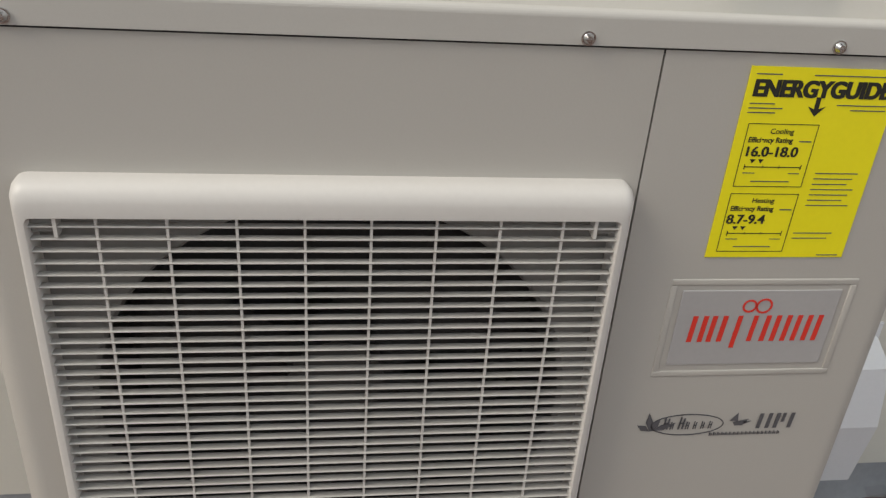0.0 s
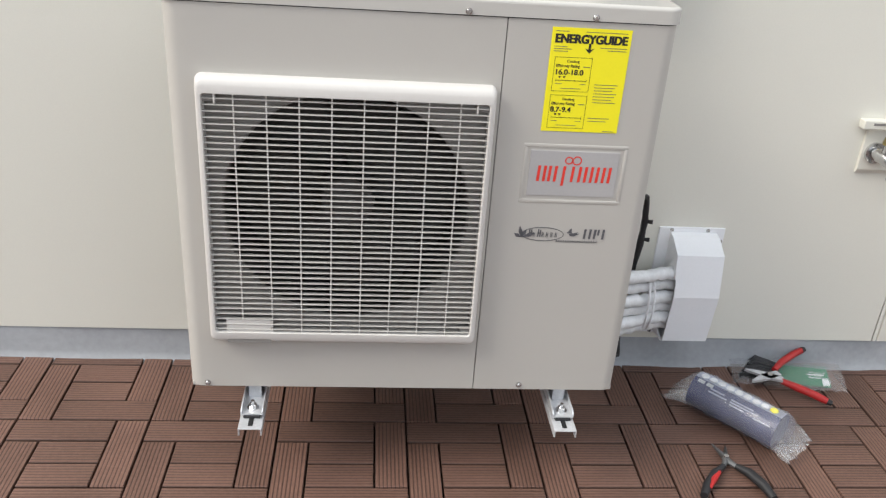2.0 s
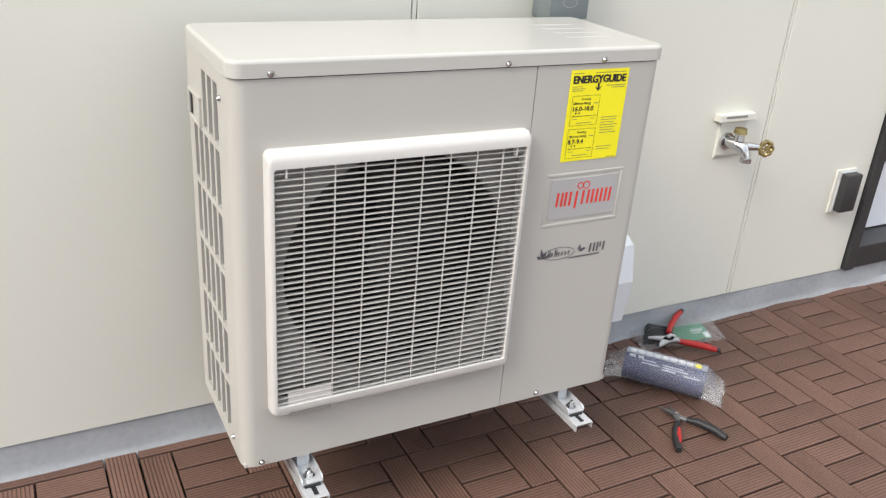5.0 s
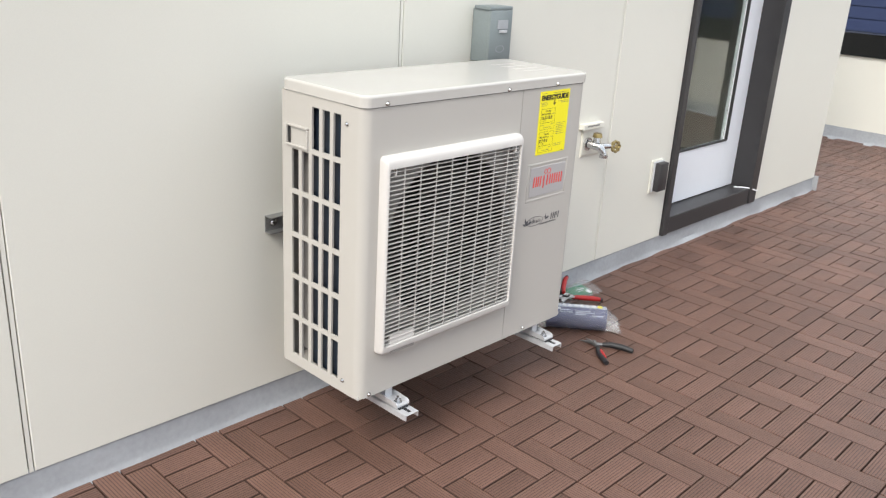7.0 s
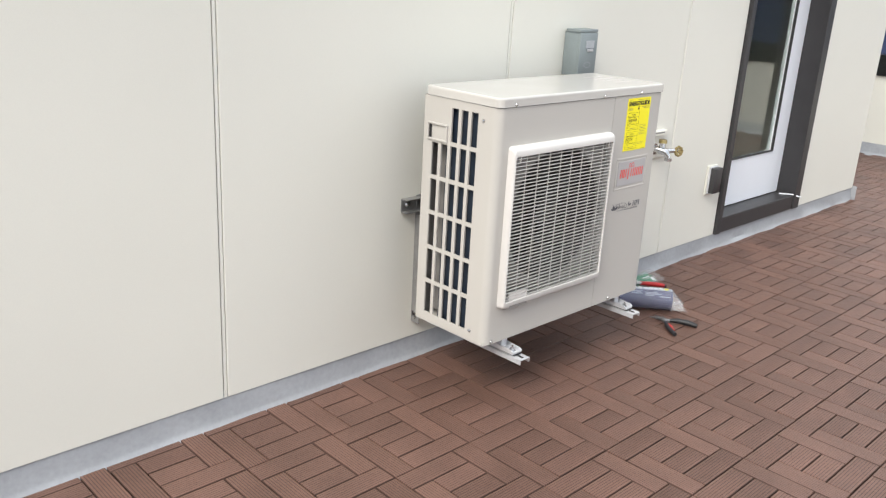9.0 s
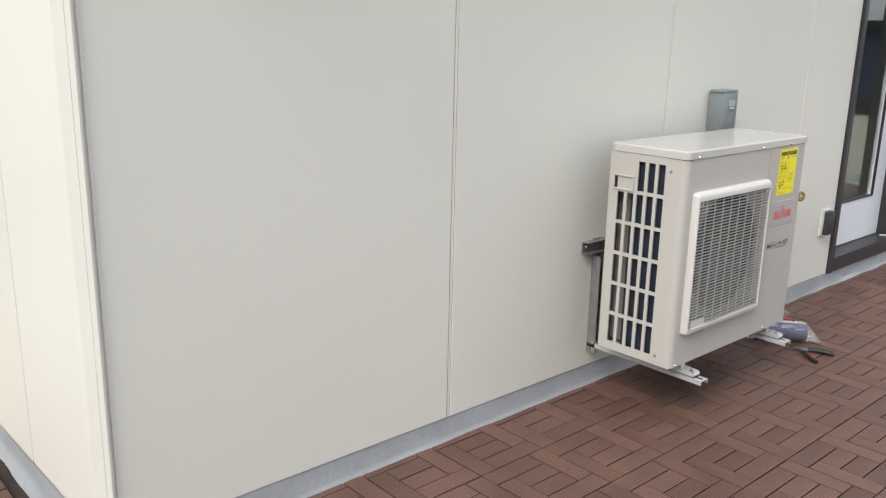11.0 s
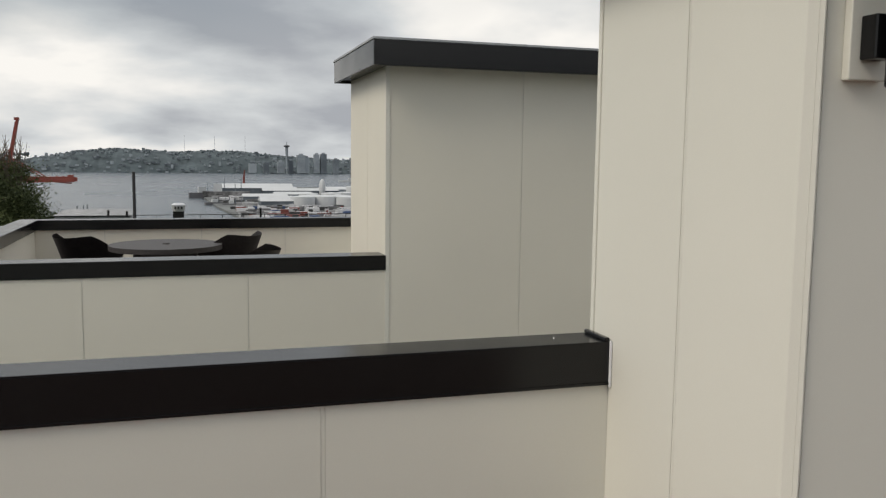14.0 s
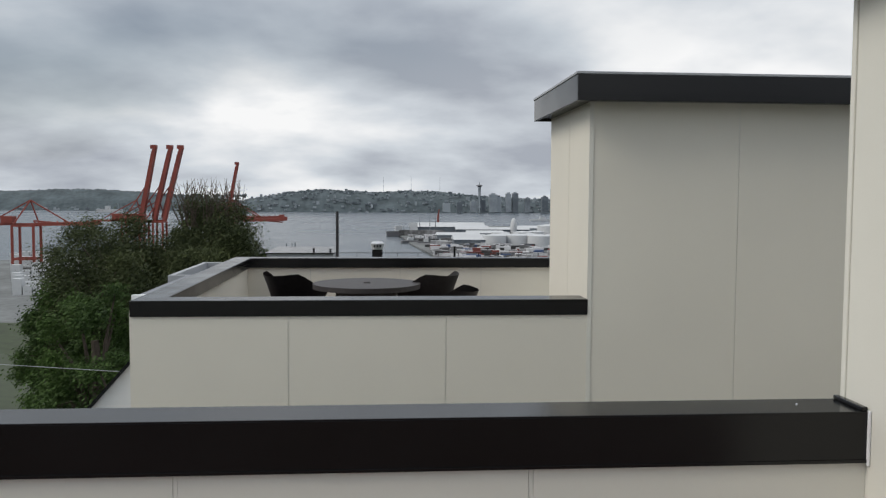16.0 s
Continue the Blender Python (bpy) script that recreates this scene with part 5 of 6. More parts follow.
def ridge(name, u0, u1, d, depth, heights, label):
    """A wooded ridge: height profile along the bearing, bumpy crown of trees, falling away behind."""
    bm = bmesh.new()
    n, m = 260, 10
    rows = []
    for i in range(n + 1):
        f = i / n
        u = u0 + (u1 - u0) * f
        k = f * (len(heights) - 1)
        j = min(int(k), len(heights) - 2)
        t = k - j
        t = t * t * (3 - 2 * t)
        h = heights[j] * (1 - t) + heights[j + 1] * t
        col = []
        for q in range(m + 1):
            g = q / m
            p = off(u, 0, d + depth * g)
            z = h * math.sin(min(1, g * 1.15) * math.pi / 2) ** 0.8
            z += (6 * noise.noise((i * 0.45, q * 0.9, d * 0.01)) + 4 * noise.noise((i * 1.7, q * 2.0, 3))) * min(1, z / 20)
            col.append(bm.verts.new((p.x, p.y, SEA + max(z, -2 if q == 0 else 1))))
        rows.append(col)
    for r0, r1 in zip(rows, rows[1:]):
        for q in range(m):
            bm.faces.new((r0[q], r0[q + 1], r1[q + 1], r1[q]))
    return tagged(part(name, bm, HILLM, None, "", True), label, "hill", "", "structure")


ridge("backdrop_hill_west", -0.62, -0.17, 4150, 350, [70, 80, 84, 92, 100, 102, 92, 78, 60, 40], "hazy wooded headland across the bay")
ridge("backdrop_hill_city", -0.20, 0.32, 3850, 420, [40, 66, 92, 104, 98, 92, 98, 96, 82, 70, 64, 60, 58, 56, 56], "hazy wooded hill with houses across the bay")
hz = bmesh.new()
HH = [40, 66, 92, 104, 98, 92, 98, 96, 82, 70, 64, 60, 58, 56, 56]
for k in range(520):
    f = rng.random()
    u, g = -0.20 + 0.52 * f, rng.random() ** 1.3
    kk = f * 14
    j = min(int(kk), 13)
    h = HH[j] + (HH[j + 1] - HH[j]) * (kk - j)
    p = off(u, 0, 3845 + 400 * g)
    z = SEA + h * math.sin(min(1, g * 1.15) * math.pi / 2) ** 0.8
    w, hh = rng.uniform(3, 9), rng.uniform(2.5, 6) * (2.6 if rng.random() < 0.06 else 1)
    box(hz, p.x - w, p.x + w, p.y - 12, p.y - 4, z - 2, z + hh)
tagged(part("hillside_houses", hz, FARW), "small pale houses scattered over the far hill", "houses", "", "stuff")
hw = bmesh.new()
for k in range(160):
    u, g = rng.uniform(-0.46, -0.19), rng.random()
    p = off(u, 0, 4140 + 250 * g)
    w = rng.uniform(4, 14)
    box(hw, p.x - w, p.x + w, p.y - 12, p.y - 4, SEA + 70 * g - 2, SEA + 70 * g + rng.uniform(3, 8))
tagged(part("headland_houses", hw, FARW), "small pale houses on the far headland", "houses", "", "stuff")
trg = bmesh.new()
for k in range(420):
    u = rng.uniform(-0.46, 0.3)
    west = u < -0.18
    f = (u + 0.20) / 0.52 if not west else 0
    kk = max(0, f) * 14
    j = min(int(kk), 13)
    h = (HH[j] + (HH[j + 1] - HH[j]) * (kk - j)) if not west else 84
    g = 0.55 + 0.45 * rng.random()
    p = off(u, 0, (4150 + 300 * g) if west else (3850 + 420 * g))
    z = SEA + h * math.sin(min(1, g * 1.15) * math.pi / 2) ** 0.8 * (1 if not west else 0.9)
    r = rng.uniform(4, 9)
    bmesh.ops.create_icosphere(trg, subdivisions=1, radius=r, matrix=Matrix.Translation((p.x, p.y, z)) @ Matrix.Diagonal((1, 1, rng.uniform(0.6, 1.3), 1)))
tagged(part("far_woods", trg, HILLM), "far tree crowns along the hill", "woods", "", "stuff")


def tower_block(u, d, w, h, base):
    p = off(u, 0, d)
    t = thing("tower_block", (p.x, p.y, base), "hazy grey tower block on the far shore", "tower", "far towers")
    part("body", boxed(p.x - w, p.x + w, p.y - w, p.y + w, base, base + h), FARW, t)
    part("plant_room", boxed(p.x - w * 0.5, p.x + w * 0.5, p.y - w * 0.5, p.y + w * 0.5, base + h + 0.1, base + h + 6), FARW, t)


for u, w, h in ((0.136, 18, 80), (0.143, 12, 70), (0.156, 12, 84), (0.165, 13, 86), (0.181, 12, 62), (0.204, 14, 70), (0.2165, 14, 105), (0.092, 12, 44), (0.075, 16, 40), (0.110, 14, 50), (0.123, 10, 55)):
    tower_block(u, 3800, w, h, SEA + 4)
nd = off(0.1180, 0, 3780)
needle = thing("observation_tower", (nd.x, nd.y, SEA), "slender observation tower with a saucer top", "tower")
leg = bmesh.new()
for s in (-1, 1):
    tube(leg, [(nd.x + 11 * s, nd.y, SEA), (nd.x + 3 * s, nd.y, SEA + 76), (nd.x + 5 * s, nd.y, SEA + 120)], [2.6, 2.0, 2.0], 8)
rod(leg, (nd.x, nd.y, SEA), (nd.x, nd.y, SEA + 120), 2.8, 2.4, 10)
part("shaft", leg, FARW, needle)
sau = bmesh.new()
rod(sau, (nd.x, nd.y, SEA + 117), (nd.x, nd.y, SEA + 123), 6, 16, 24)
rod(sau, (nd.x, nd.y, SEA + 123), (nd.x, nd.y, SEA + 128), 16, 6, 24)
part("saucer", sau, HULL, needle)
spi = bmesh.new()
rod(spi, (nd.x, nd.y, SEA + 128), (nd.x, nd.y, SEA + 142), 2.2, 0.6, 8)
part("spire", spi, FARW, needle)
for u in (-0.007, 0.029, 0.066):
    p = off(u, 0, 4100)
    ms = bmesh.new()
    rod(ms, (p.x, p.y, SEA + 80), (p.x, p.y, SEA + 168), 0.8, 0.4, 6)
    single("radio_mast", ms, FARW, "thin radio mast on the far hill", "mast", "radio masts")

# port island
isl = bmesh.new()
shore = [off(0.012, 0, 1560), off(0.05, 0, 1760), off(0.12, 0, 1990), (off(0.4, 0, 2100)), off(0.42, 0, 800), off(0.075, 0, 800), off(0.062, 0, 960), off(0.046, 0, 1080), off(0.03, 0, 1220)]
extrude_poly(isl, [(p.x, p.y) for p in shore], "z", SEA - 2, SEA + 2.2)
tagged(part("ground_port", isl, PORTG), "flat port land with sheds and tanks", "ground", "", "structure")


def tank(u, d, r, h):
    p = off(u, 0, d)
    t = thing("storage_tank", (p.x, p.y, SEA + 2), "white cylindrical oil storage tank", "tank", "port tanks")
    bm = bmesh.new()
    rod(bm, (p.x, p.y, SEA + 2), (p.x, p.y, SEA + 2 + h), r, None, 28)
    part("shell", bm, PORTW, t, smooth=True)
    bm = bmesh.new()
    rod(bm, (p.x, p.y, SEA + 2 + h), (p.x, p.y, SEA + 2 + h + r * 0.12), r, r * 0.1, 28)
    part("roof", bm, PORTW, t, smooth=True)


for u, d, r, h in ((0.138, 1180, 17, 15), (0.152, 1210, 17, 15), (0.168, 1190, 18, 15), (0.184, 1210, 17, 15), (0.199, 1170, 18, 15), (0.215, 1180, 18, 15), (0.146, 1330, 15, 13), (0.175, 1340, 16, 13), (0.192, 1360, 15, 13), (0.21, 1450, 20, 20)):
    tank(u, d, r, h)


def shed(u, d, w, dep, h, mat=None):
    p = off(u, 0, d)
    t = thing("port_shed", (p.x, p.y, SEA + 2), "long pale port shed with a low gable roof", "shed", "port sheds")
    part("wall", boxed(p.x - w, p.x + w, p.y - dep, p.y + dep, SEA + 2, SEA + 2 + h), mat or FARW, t)
    part("roof", extrude_poly(bmesh.new(), [(p.y - dep - 1, SEA + 2.1 + h), (p.y + dep + 1, SEA + 2.1 + h), (p.y, SEA + 2 + h + dep * 0.35)], "x", p.x - w - 1, p.x + w + 1), PORTW, t)


for a in ((0.080, 1560, 62, 22, 14), (0.108, 1540, 30, 18, 10), (0.104, 1190, 22, 20, 9), (0.118, 1210, 14, 14, 8), (0.090, 1350, 34, 12, 8), (0.125, 1400, 30, 12, 9), (0.155, 1560, 40, 12, 9), (0.19, 1600, 44, 14, 10)):
    shed(*a)
dome = off(0.1635, 0, 1500)
dm2 = bmesh.new()
bmesh.ops.create_uvsphere(dm2, u_segments=20, v_segments=12, radius=1, matrix=Matrix.Translation((dome.x, dome.y, SEA + 17)) @ Matrix.Diagonal((6, 6, 17, 1)))
single("white_silo", dm2, PORTW, "tall white rounded silo at the port", "silo", smooth=True)
cl = bmesh.new()
cr, cb = bmesh.new(), bmesh.new()
for k in range(760):
    d = rng.uniform(830, 1520)
    lo = 0.012 + max(0, (1560 - d) / 740) * 0.062
    u = rng.uniform(lo + 0.004, 0.25)
    p = off(u, 0, d)
    w, hh = rng.uniform(2, 9), rng.uniform(1.5, 6)
    b_ = rng.choice((cl, cl, cl, cl, cl, cl, cl, cl, cr, cb)) if d < 1150 else cl
    box(b_, p.x - w, p.x + w, p.y - 3, p.y + 3, SEA + 2, SEA + 2 + hh)
tagged(part("port_clutter", cl, PORTMIX), "grey and pale port buildings and stacks", "port", "", "stuff")
tagged(part("red_containers", cr, PORTRED), "red shipping containers and trucks", "containers", "", "stuff")
tagged(part("blue_containers", cb, PORTBLUE), "blue shipping containers", "containers", "", "stuff")


def ship(u, d, length, h, turn, hull, label, house_at=0.3):
    p = off(u, 0, d)
    s = thing("moored_ship", (p.x, p.y, SEA), label, "ship", "ships")
    m = Matrix.Translation((p.x, p.y, SEA)) @ Euler((0, 0, radians(turn))).to_matrix().to_4x4()
    L2, B = length / 2, length * 0.075
    bm = extrude_poly(bmesh.new(), [(-L2, -B), (L2 * 0.75, -B), (L2, 0), (L2 * 0.75, B), (-L2, B)], "z", -1, h)
    bm.transform(m)
    part("hull", bm, hull, s)
    hb = boxed(-L2 * (house_at + 0.25), -L2 * (house_at - 0.1), -B * 0.8, B * 0.8, h + 0.1, h * 2.1, 0, 1, m)
    part("deckhouse", hb, PORTW, s)
    ma = bmesh.new()
    for f in (-0.1, 0.35, 0.6):
        rod(ma, m @ Vector((L2 * f, 0, h)), m @ Vector((L2 * f, 0, h * 3)), 0.8, 0.5, 6)
    part("mast", ma, FARW, s)


ship(0.022, 1520, 70, 9, 8, HULL, "grey cargo ship moored at the port island")
ship(0.043, 1490, 80, 12, -5, PORTMIX, "rusty working ship with pale upper decks")
ship(0.035, 1290, 46, 4, 15, HULL, "low dark barge off the island")
ship(0.055, 1250, 40, 4, -10, HULL, "low dark barge with clutter")
ship(0.205, 2500, 90, 6, 0, PORTW, "white ferry crossing the bay", 0.1)
ship(-0.352, 3600, 110, 13, 0, PORTW, "white ferry by the headland", 0.1)
ship(-0.130, 900, 60, 7, 70, HULL, "grey ship moored below the trees")
ck = off(0.064, 0, 1700)
cm = bmesh.new()
tube(cm, [(ck.x, ck.y, SEA), (ck.x, ck.y, SEA + 30), (ck.x + 2, ck.y, SEA + 46)], [2.6, 2.2, 1.0], 6)
single("harbour_crane", cm, PORTRED, "small red harbour crane", "crane")


def gantry(u, d, lean, raised):
    """A red ship-to-shore crane: legs, portal beams, boom (raised or level), stays and machine house."""
    p = off(u, 0, d)
    g = thing("gantry_crane", (p.x, p.y, SEA), "red ship-to-shore crane with its boom " + ("raised" if raised else "level"), "crane", "port cranes")
    k = Vector((p.x, p.y, SEA))
    for sx in (-1, 1):
        for sy in (-1, 1):
            lg = bmesh.new()
            box(lg, k.x + 9 * sx - 0.9, k.x + 9 * sx + 0.9, k.y + 8 * sy - 0.9, k.y + 8 * sy + 0.9, SEA, SEA + 44)
            part("leg", lg, CRANE, g)
    for z in (14, 43):
        for sy in (-1, 1):
            part("portal_beam", boxed(k.x - 9, k.x + 9, k.y + 8 * sy - 0.8, k.y + 8 * sy + 0.8, SEA + z, SEA + z + 1.8), CRANE, g)
        for sx in (-1, 1):
            part("portal_beam", boxed(k.x + 9 * sx - 0.8, k.x + 9 * sx + 0.8, k.y - 7, k.y + 7, SEA + z + 0.1, SEA + z + 1.7), CRANE, g)
    part("machine_house", boxed(k.x - 20, k.x - 10, k.y - 4, k.y + 4, SEA + 46, SEA + 52), CRANE, g)
    bo = bmesh.new()
    a = k + Vector((9, 0, 45))
    e = a + (Vector((lean, 0, 74)) if raised else Vector((52, 0, 1)))
    for s in (-2.6, 2.6):
        tube(bo, [a + Vector((0, s, 0)), e + Vector((0, s, 0))], 2.1, 4)
    tube(bo, [a + Vector((-2.8, 0, 3)), e + Vector((-2.8, 0, -3))], 0.9, 4)
    for i in range(9):
        q = a.lerp(e, i / 8)
        tube(bo, [q + Vector((0, -2.6, 0)), q + Vector((0, 2.6, 0))], 0.7, 4)
        tube(bo, [q, q + Vector((-2.8, 0, 2.5))], 0.5, 4)
    box(bo, e.x - 4, e.x + 2, e.y - 3, e.y + 3, e.z - 1, e.z + 3)
    part("boom", bo, CRANE, g)
    bs = bmesh.new()
    tube(bs, [k + Vector((-34, 0, 45)), a], 1.4, 4)
    apex = k + Vector((4, 0, 66))
    for q in (k + Vector((9, 5, 45)), k + Vector((-9, -5, 45)), k + Vector((-33, 0, 45)), a.lerp(e, 0.55)):
        tube(bs, [q, apex], 0.7, 4)
    part("stay", bs, CRANE, g)
    return g


for u, ln in ((-0.324, 14), (-0.308, 17), (-0.296, 18)):
    gantry(u, 880, ln, True)
gantry(-0.212, 1300, 14, True)
gantry(-0.203, 1000, 0, False)
gantry(-0.207, 900, 0, False)
gantry(-0.455, 760, 0, False)
yd = bmesh.new()
for k in range(160):
    p = off(rng.uniform(-0.46, -0.14), 0, rng.uniform(640, 900))
    box(yd, p.x - 6, p.x + 6, p.y - 2, p.y + 2, SEA, SEA + rng.choice((3, 6, 9)))
wy = bmesh.new()
for k in range(13):
    d = 600 + 24 * k
    for q in range(7):
        x = -0.43 * d + 0.0115 * q * d
        if rng.random() < 0.85:
            box(wy, x, x + 0.0100 * d, d, d + 6, SEA + 0.8, SEA + rng.choice((7.5, 10.0, 12.5)))
tagged(part("white_containers", wy, PORTW), "rows of stacked white refrigerated containers at the terminal", "containers", "", "stuff")
tagged(part("yard_containers", yd, PORTMIX), "stacks of pale shipping containers at the terminal", "containers", "", "stuff")
tagged(part("ground_terminal", boxed(-420, -80, 360, 930, SEA - 1, SEA + 0.8), PORTG), "container terminal quay", "ground", "", "structure")


def tree(at, height, crown_r, crown_h, leaf, seed, clumps=46, per=150, size=0.16, bare=0):
    """A tapered trunk with limbs; the crown is many clumps of small leaf blades with gaps between."""
    r = random.Random(seed)
    t = thing("tree", at, "broad leafy tree with a dense uneven crown" if leaf is LEAF_A else "tall tree with olive and reddish leaves", "tree", "trees by the house")
    x, y, z = at
    tr = bmesh.new()
    tube(tr, [(x, y, z), (x + 0.2, y, z + height * 0.4), (x, y + 0.1, z + height * 0.75)], [0.4, 0.3, 0.14], 8)
    cz = z + height - crown_h
    spots = []
    for k in range(clumps):
        while True:
            v = Vector((r.uniform(-1, 1), r.uniform(-1, 1), r.uniform(-1, 1)))
            if 0.35 < v.length < 1:
                break
        spots.append(Vector((x + v.x * crown_r, y + v.y * crown_r, cz + v.z * crown_h)))
    for s in spots[::3]:
        tube(tr, [(x, y, cz - crown_h * 0.4), Vector((x, y, cz)).lerp(s, 0.5), s], [0.12, 0.07, 0.02], 5)
    for k in range(bare):
        a = r.uniform(0, 6.28)
        b0 = Vector((x + crown_r * 0.5 * math.cos(a), y + crown_r * 0.4 * math.sin(a), cz + crown_h * 0.6))
        b1 = b0 + Vector((r.uniform(-0.8, 0.8), r.uniform(-0.6, 0.6), r.uniform(1.6, 3.4)))
        tube(tr, [b0, b0.lerp(b1, 0.5) + Vector((r.uniform(-.2, .2), 0, 0)), b1], [0.06, 0.035, 0.012], 4)
        for q in range(4):
            c0 = b0.lerp(b1, 0.35 + 0.15 * q)
            tube(tr, [c0, c0 + Vector((r.uniform(-0.7, 0.7), r.uniform(-0.4, 0.4), r.uniform(0.3, 0.9)))], [0.022, 0.008], 3)
    part("trunk", tr, BARK, t)
    vs, fs = [], []
    for s in spots:
        cr = crown_r * r.uniform(0.16, 0.34)
        for k in range(int(per * 1.7)):
            v = Vector((r.gauss(0, 0.5), r.gauss(0, 0.5), r.gauss(0, 0.4))) * cr
            c = s + v
            n_ = Vector((r.uniform(-1, 1), r.uniform(-1, 1), r.uniform(0, 1.2))).normalized()
            a = n_.orthogonal().normalized() * size * r.uniform(0.45, 1.0)
            b = n_.cross(a).normalized() * size * r.uniform(0.3, 0.65)
            i = len(vs)
            vs += [c - a, c - b * 0.6, c + a, c + b * 0.6]
            fs.append((i, i + 1, i + 2, i + 3))
    me = bpy.data.meshes.new("crown")
    me.from_pydata(vs, [], fs)
    me.materials.append(leaf)
    ob = new("crown", me)
    ob.parent = t
    ob.matrix_parent_inverse = PLACE[t].inverted()
    return t


tree((-22.2, 58, -13.6), 13.6, 4.2, 4.6, LEAF_B, 1, 130, 420, 0.12)
tree((-15.4, 58, -13.6), 14.6, 3.8, 4.2, LEAF_B, 2, 130, 420, 0.12, 60)
tree((-14.4, 31, -10.5), 8.6, 2.1, 4.2, LEAF_A, 4, 100, 340, 0.10)
tree((-12.4, 29, -10.5), 6.4, 2.3, 3.6, LEAF_A, 5, 80, 260, 0.10)
tree((-18.3, 44, -10.8), 9.6, 3.2, 4.6, LEAF_B, 6, 110, 320, 0.12)
tree((-13.3, 46, -11.0), 9.3, 3.2, 4.4, LEAF_B, 7, 100, 300, 0.12)
tree((-20.2, 43, -10.8), 7.4, 2.0, 3.4, LEAF_A, 8, 80, 300, 0.12)
tree((-12.3, 60, -13.6), 11.2, 1.2, 1.8, LEAF_A, 9, 40, 150, 0.14)

# roofs just downhill: low grey roof, pole, vent with cowl, thin railing
low = thing("lower_roof", (-6.9, 13, -10.5), "low grey roof with pale edging downhill", "house")
part("wall", boxed(-7.25, -5.615, 11.8, 15.0, -10.5, -0.22), WHITEW, low)
part("roof", boxed(-7.35, -5.6, 11.7, 15.1, -0.219, -0.10), ROOFG, low)
part("roof_edge", boxed(-7.39, -5.56, 11.6, 11.699, -0.23, -0.08), WHITEPL, low)
pipe_v = bmesh.new()
rod(pipe_v, (-6.7, 12.2, -0.1), (-6.7, 12.2, 0.12), 0.03, None, 10)
part("vent_pipe", pipe_v, BLACK, low)
low2 = thing("stepped_roof", (-7.8, 18, -10.5), "grey parapet roof stepping down the hill", "house")
part("wall", boxed(-8.0, -7.0, 16.6, 20.0, -10.5, -0.62), ROOFG, low2)
part("roof", boxed(-7.95, -7.05, 16.7, 19.9, -0.619, -0.55), ROOFG, low2)
for v in ((-8.06, -6.94, 16.5, 16.66), (-8.06, -6.94, 19.9, 20.06), (-8.06, -7.95, 16.661, 19.899)):
    part("roof_edge", boxed(*v, -0.618, -0.24), MEMBRANE, low2)
mid = thing("downhill_house", (0, 42, -12), "flat-roofed house downhill with a thin roof railing", "house")
part("wall", boxed(-9.0, 9, 38, 47, -14, -2.32), ROOFG, mid)
part("roof", boxed(-9.0, 9.2, 37.8, 47.2, -2.31, -2.2), BLACK, mid)
part("raised_roof", boxed(-8.9, -5.85, 38.1, 43, -2.19, -1.26), MEMBRANE, mid)
part("roof_edge", boxed(-8.98, -5.77, 38.02, 43.08, -1.255, -1.20, 0.01), BLACK, mid)
for x, top in ((-6.75, -0.98), (-5.98, -1.02), (-0.14, -0.90)):
    part("vent_pipe", rod(bmesh.new(), (x, 38.3, -2.2), (x, 38.3, top), 0.05, None, 8), BLACK, mid)
for x in range(12):
    part("rail_post", boxed(-5.7 + 0.95 * x, -5.67 + 0.95 * x, 38, 38.03, -2.2, -1.21), BLACK, mid)
part("handrail", boxed(-5.75, 5.2, 37.99, 38.04, -1.21, -1.18), BLACK, mid)
vt = thing("roof_vent", (-3.77, 36, -2.2), "dark roof stack with a pale slotted metal cowl", "roof vent")
part("stack", boxed(-4.0, -3.55, 35.75, 36.2, -3.2, -0.90, 0.02), BLACK, vt)
cowl = bmesh.new()
rod(cowl, (-3.775, 35.98, -0.90), (-3.775, 35.98, -0.66), 0.25, 0.30, 12)
part("cowl", cowl, STEEL, vt, "pale metal cowl")
capv = bmesh.new()
rod(capv, (-3.775, 35.98, -0.64), (-3.775, 35.98, -0.56), 0.31, 0.20, 12)
part("cowl_cap", capv, STEEL, vt)
for k in range(3):
    part("slot", boxed(-3.94 + 0.13 * k, -3.87 + 0.13 * k, 35.66, 35.70, -0.80, -0.69), DARK, vt)
ps = bmesh.new()
rod(ps, (-5.64, 38, -14), (-5.64, 38, 0.73), 0.09, 0.07, 10)
single("utility_pole", ps, FRAME, "dark utility pole downhill", "pole")
wi = bmesh.new()
pts = [(-30 + 23.5 * f, 13.5, 0.14 - 1.89 * f - 0.06 * math.sin(f * math.pi)) for f in [k / 12 for k in range(13)]]
tube(wi, pts, 0.006, 5)
single("overhead_wire", wi, MEMBRANE, "pale overhead wire strung past the trees", "wire")

# ---- deck tiles: pinwheel of four long slats round two short ones ----
Q = 0.0769
TX, TY = 0.1580, 0.2020
GAP = 0.0021
LAYOUT = ((0, 3, 3, 4, 0), (3, 4, 1, 4, 1), (1, 4, 0, 1, 0), (0, 1, 0, 3, 1), (1, 3, 2, 3, 0), (1, 3, 1, 2, 0))


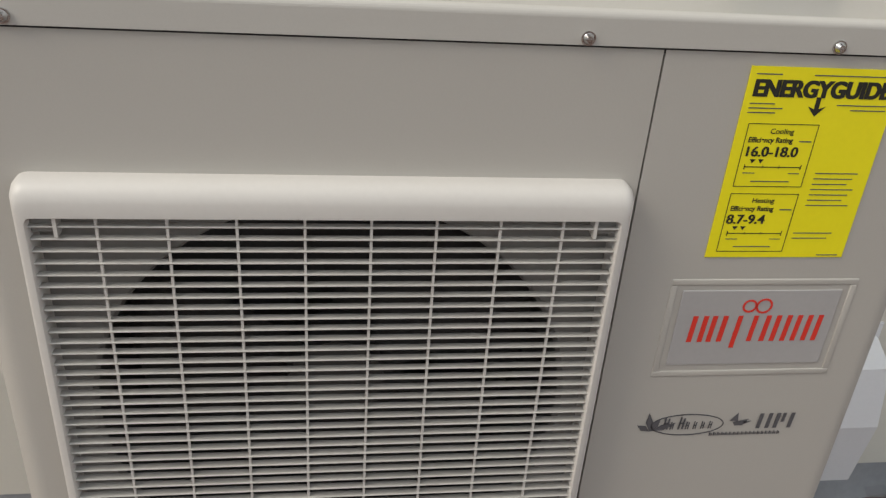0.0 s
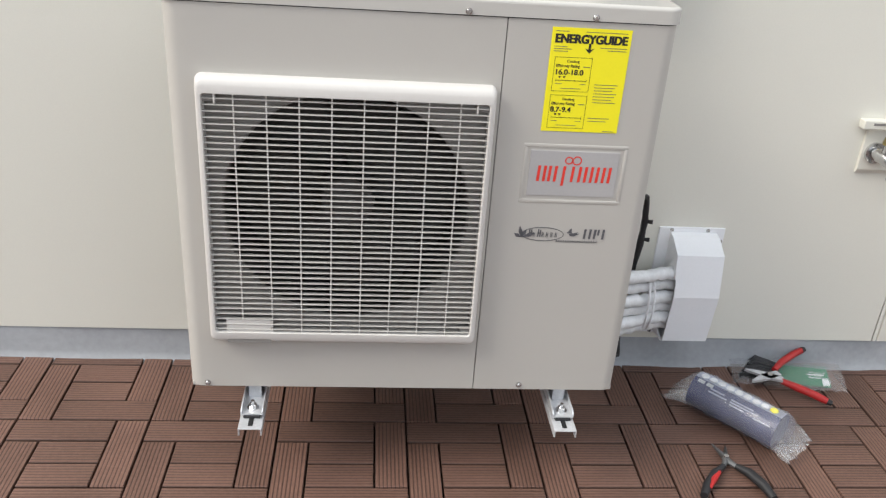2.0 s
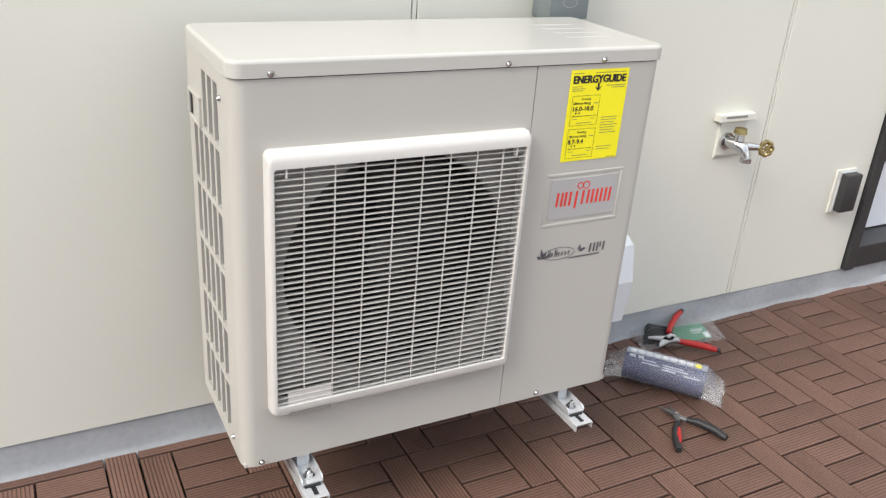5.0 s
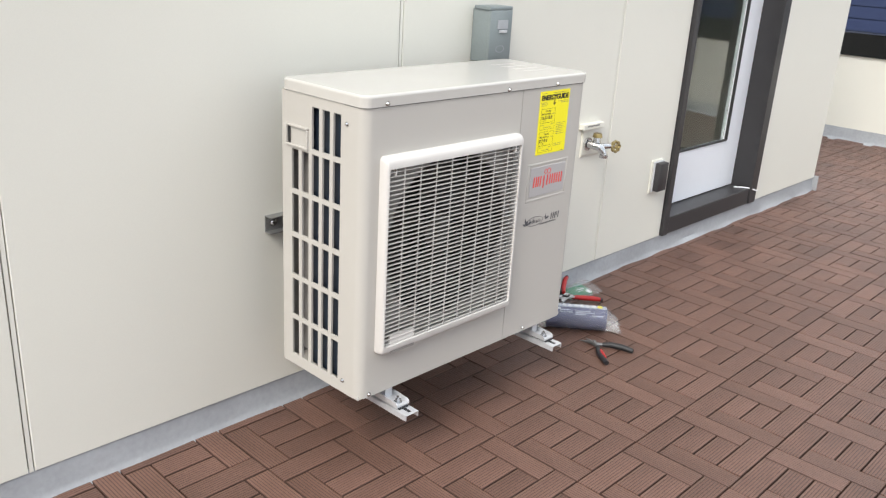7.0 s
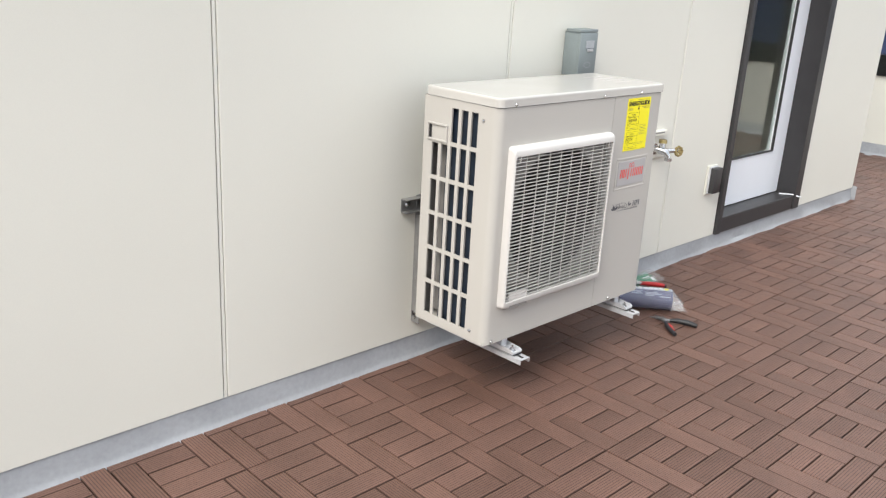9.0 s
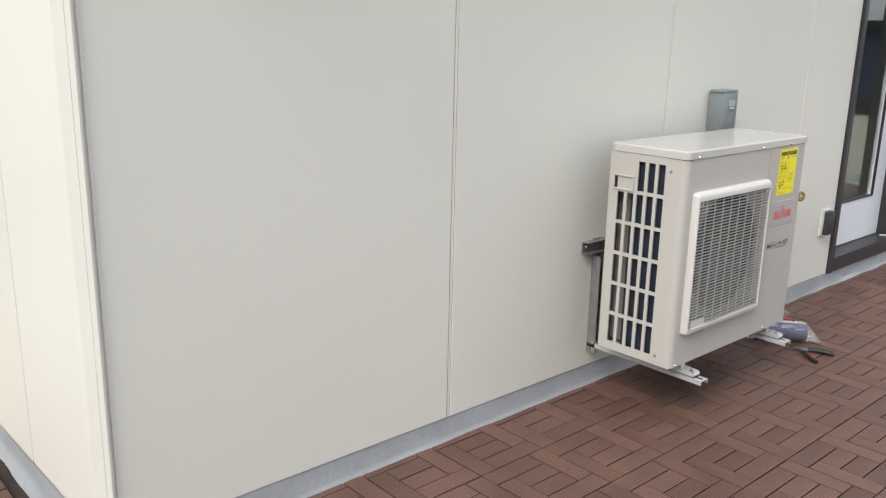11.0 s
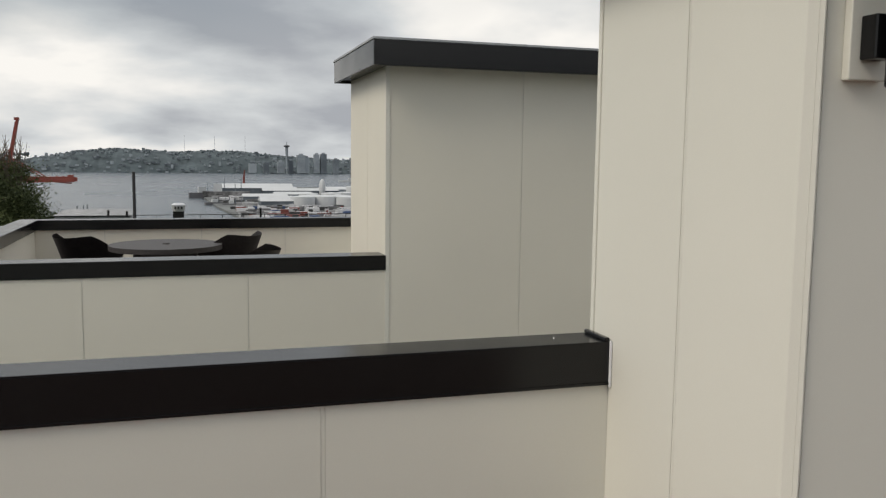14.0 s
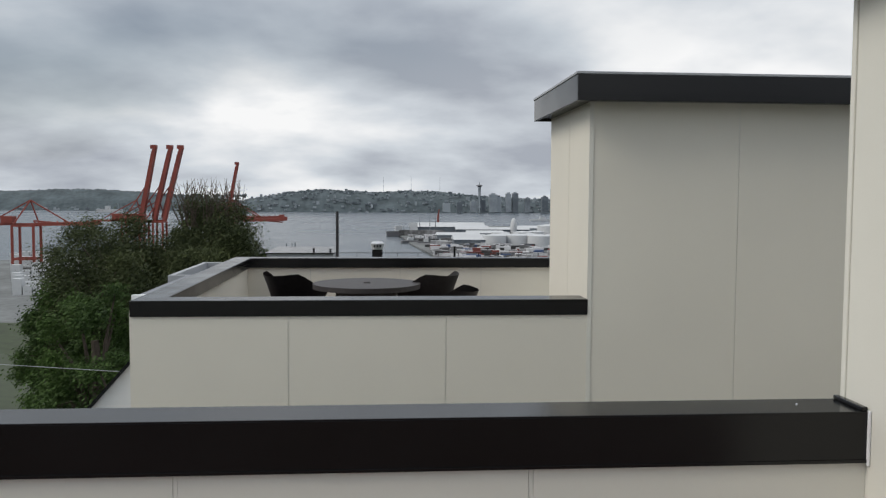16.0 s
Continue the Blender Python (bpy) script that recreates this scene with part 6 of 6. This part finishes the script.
def slat_mesh(length):
    """One slat along local x, chamfered, with its width as the first map coordinate."""
    hl, hw = length / 2 - GAP, Q / 2 - GAP
    c, zt, zb = 0.0014, 0.0, -0.018
    vs = [(-hl, -hw, zb), (hl, -hw, zb), (hl, hw, zb), (-hl, hw, zb), (-hl, -hw, zt - c), (hl, -hw, zt - c), (hl, hw, zt - c), (-hl, hw, zt - c), (-hl + c, -hw + c, zt), (hl - c, -hw + c, zt), (hl - c, hw - c, zt), (-hl + c, hw - c, zt)]
    fs = [(8, 9, 10, 11), (4, 5, 9, 8), (5, 6, 10, 9), (6, 7, 11, 10), (7, 4, 8, 11), (0, 1, 5, 4), (1, 2, 6, 5), (2, 3, 7, 6), (3, 0, 4, 7)]
    return vs, fs


def fill_uv(me, widths):
    uv = me.uv_layers.new(name="UVMap")
    uv.data.foreach_set("uv", [c for loop in me.loops for c in (widths[loop.vertex_index], 0.0)])


SHARED = {}
for ln in (2, 3):
    vs, fs = slat_mesh(ln * Q)
    me = bpy.data.meshes.new("slat")
    me.from_pydata(vs, [], fs)
    fill_uv(me, [v[1] for v in vs])
    me.materials.append(SLAT)
    SHARED[ln] = me
rest_v, rest_f, rest_w = [], [], []
count = 0
for i in range(-26, 22):
    for j in range(-20, 6):
        x0, y0 = TX + i * 4 * Q, TY + (j - 1) * 4 * Q
        if y0 > 1.6 or (x0 > -1.9 - 4 * Q and y0 > WALL and x0 < END) or x0 > 6.4 or x0 < -7.2 - 4 * Q or y0 < -6.0:
            continue
        for a0, a1, b0, b1, turned in LAYOUT:
            cx, cy = x0 + (a0 + a1) / 2 * Q, y0 + (b0 + b1) / 2 * Q
            if x0 < END and x0 > -2.2 and cy + (b1 - b0) / 2 * Q > 0.52 and cx > CORNER - 0.02 and cx < END:
                continue
            if cy > PAR_Y0 - 0.02 or cx > 6.39:
                continue
            ln = max(a1 - a0, b1 - b0)
            tilt = (rng.uniform(-0.0006, 0.0006), rng.uniform(-0.004, 0.004), rng.uniform(-0.004, 0.004))
            near = -0.45 < x0 < 2.2 and -0.75 < y0 < 0.3
            if near and count < 300:
                count += 1
                ob = new("slat", SHARED[ln])
                ob.parent = deck_base
                ob.location = (cx, cy, DECK + tilt[0])
                ob.rotation_euler = (tilt[1], tilt[2], math.pi / 2 if turned else 0)
            else:
                vs, fs = slat_mesh(ln * Q)
                k = len(rest_v)
                for x, y, z in vs:
                    px, py = (-y, x) if turned else (x, y)
                    rest_v.append((cx + px, cy + py, DECK + z + tilt[0] + tilt[1] * py + tilt[2] * px))
                    rest_w.append(y)
                rest_f += [tuple(k + q for q in f) for f in fs]
me = bpy.data.meshes.new("slat_field")
me.from_pydata(rest_v, [], rest_f)
fill_uv(me, rest_w)
me.materials.append(SLAT)
field = new("slat_field", me)
field.parent = deck_base
tagged(field, kind="stuff")
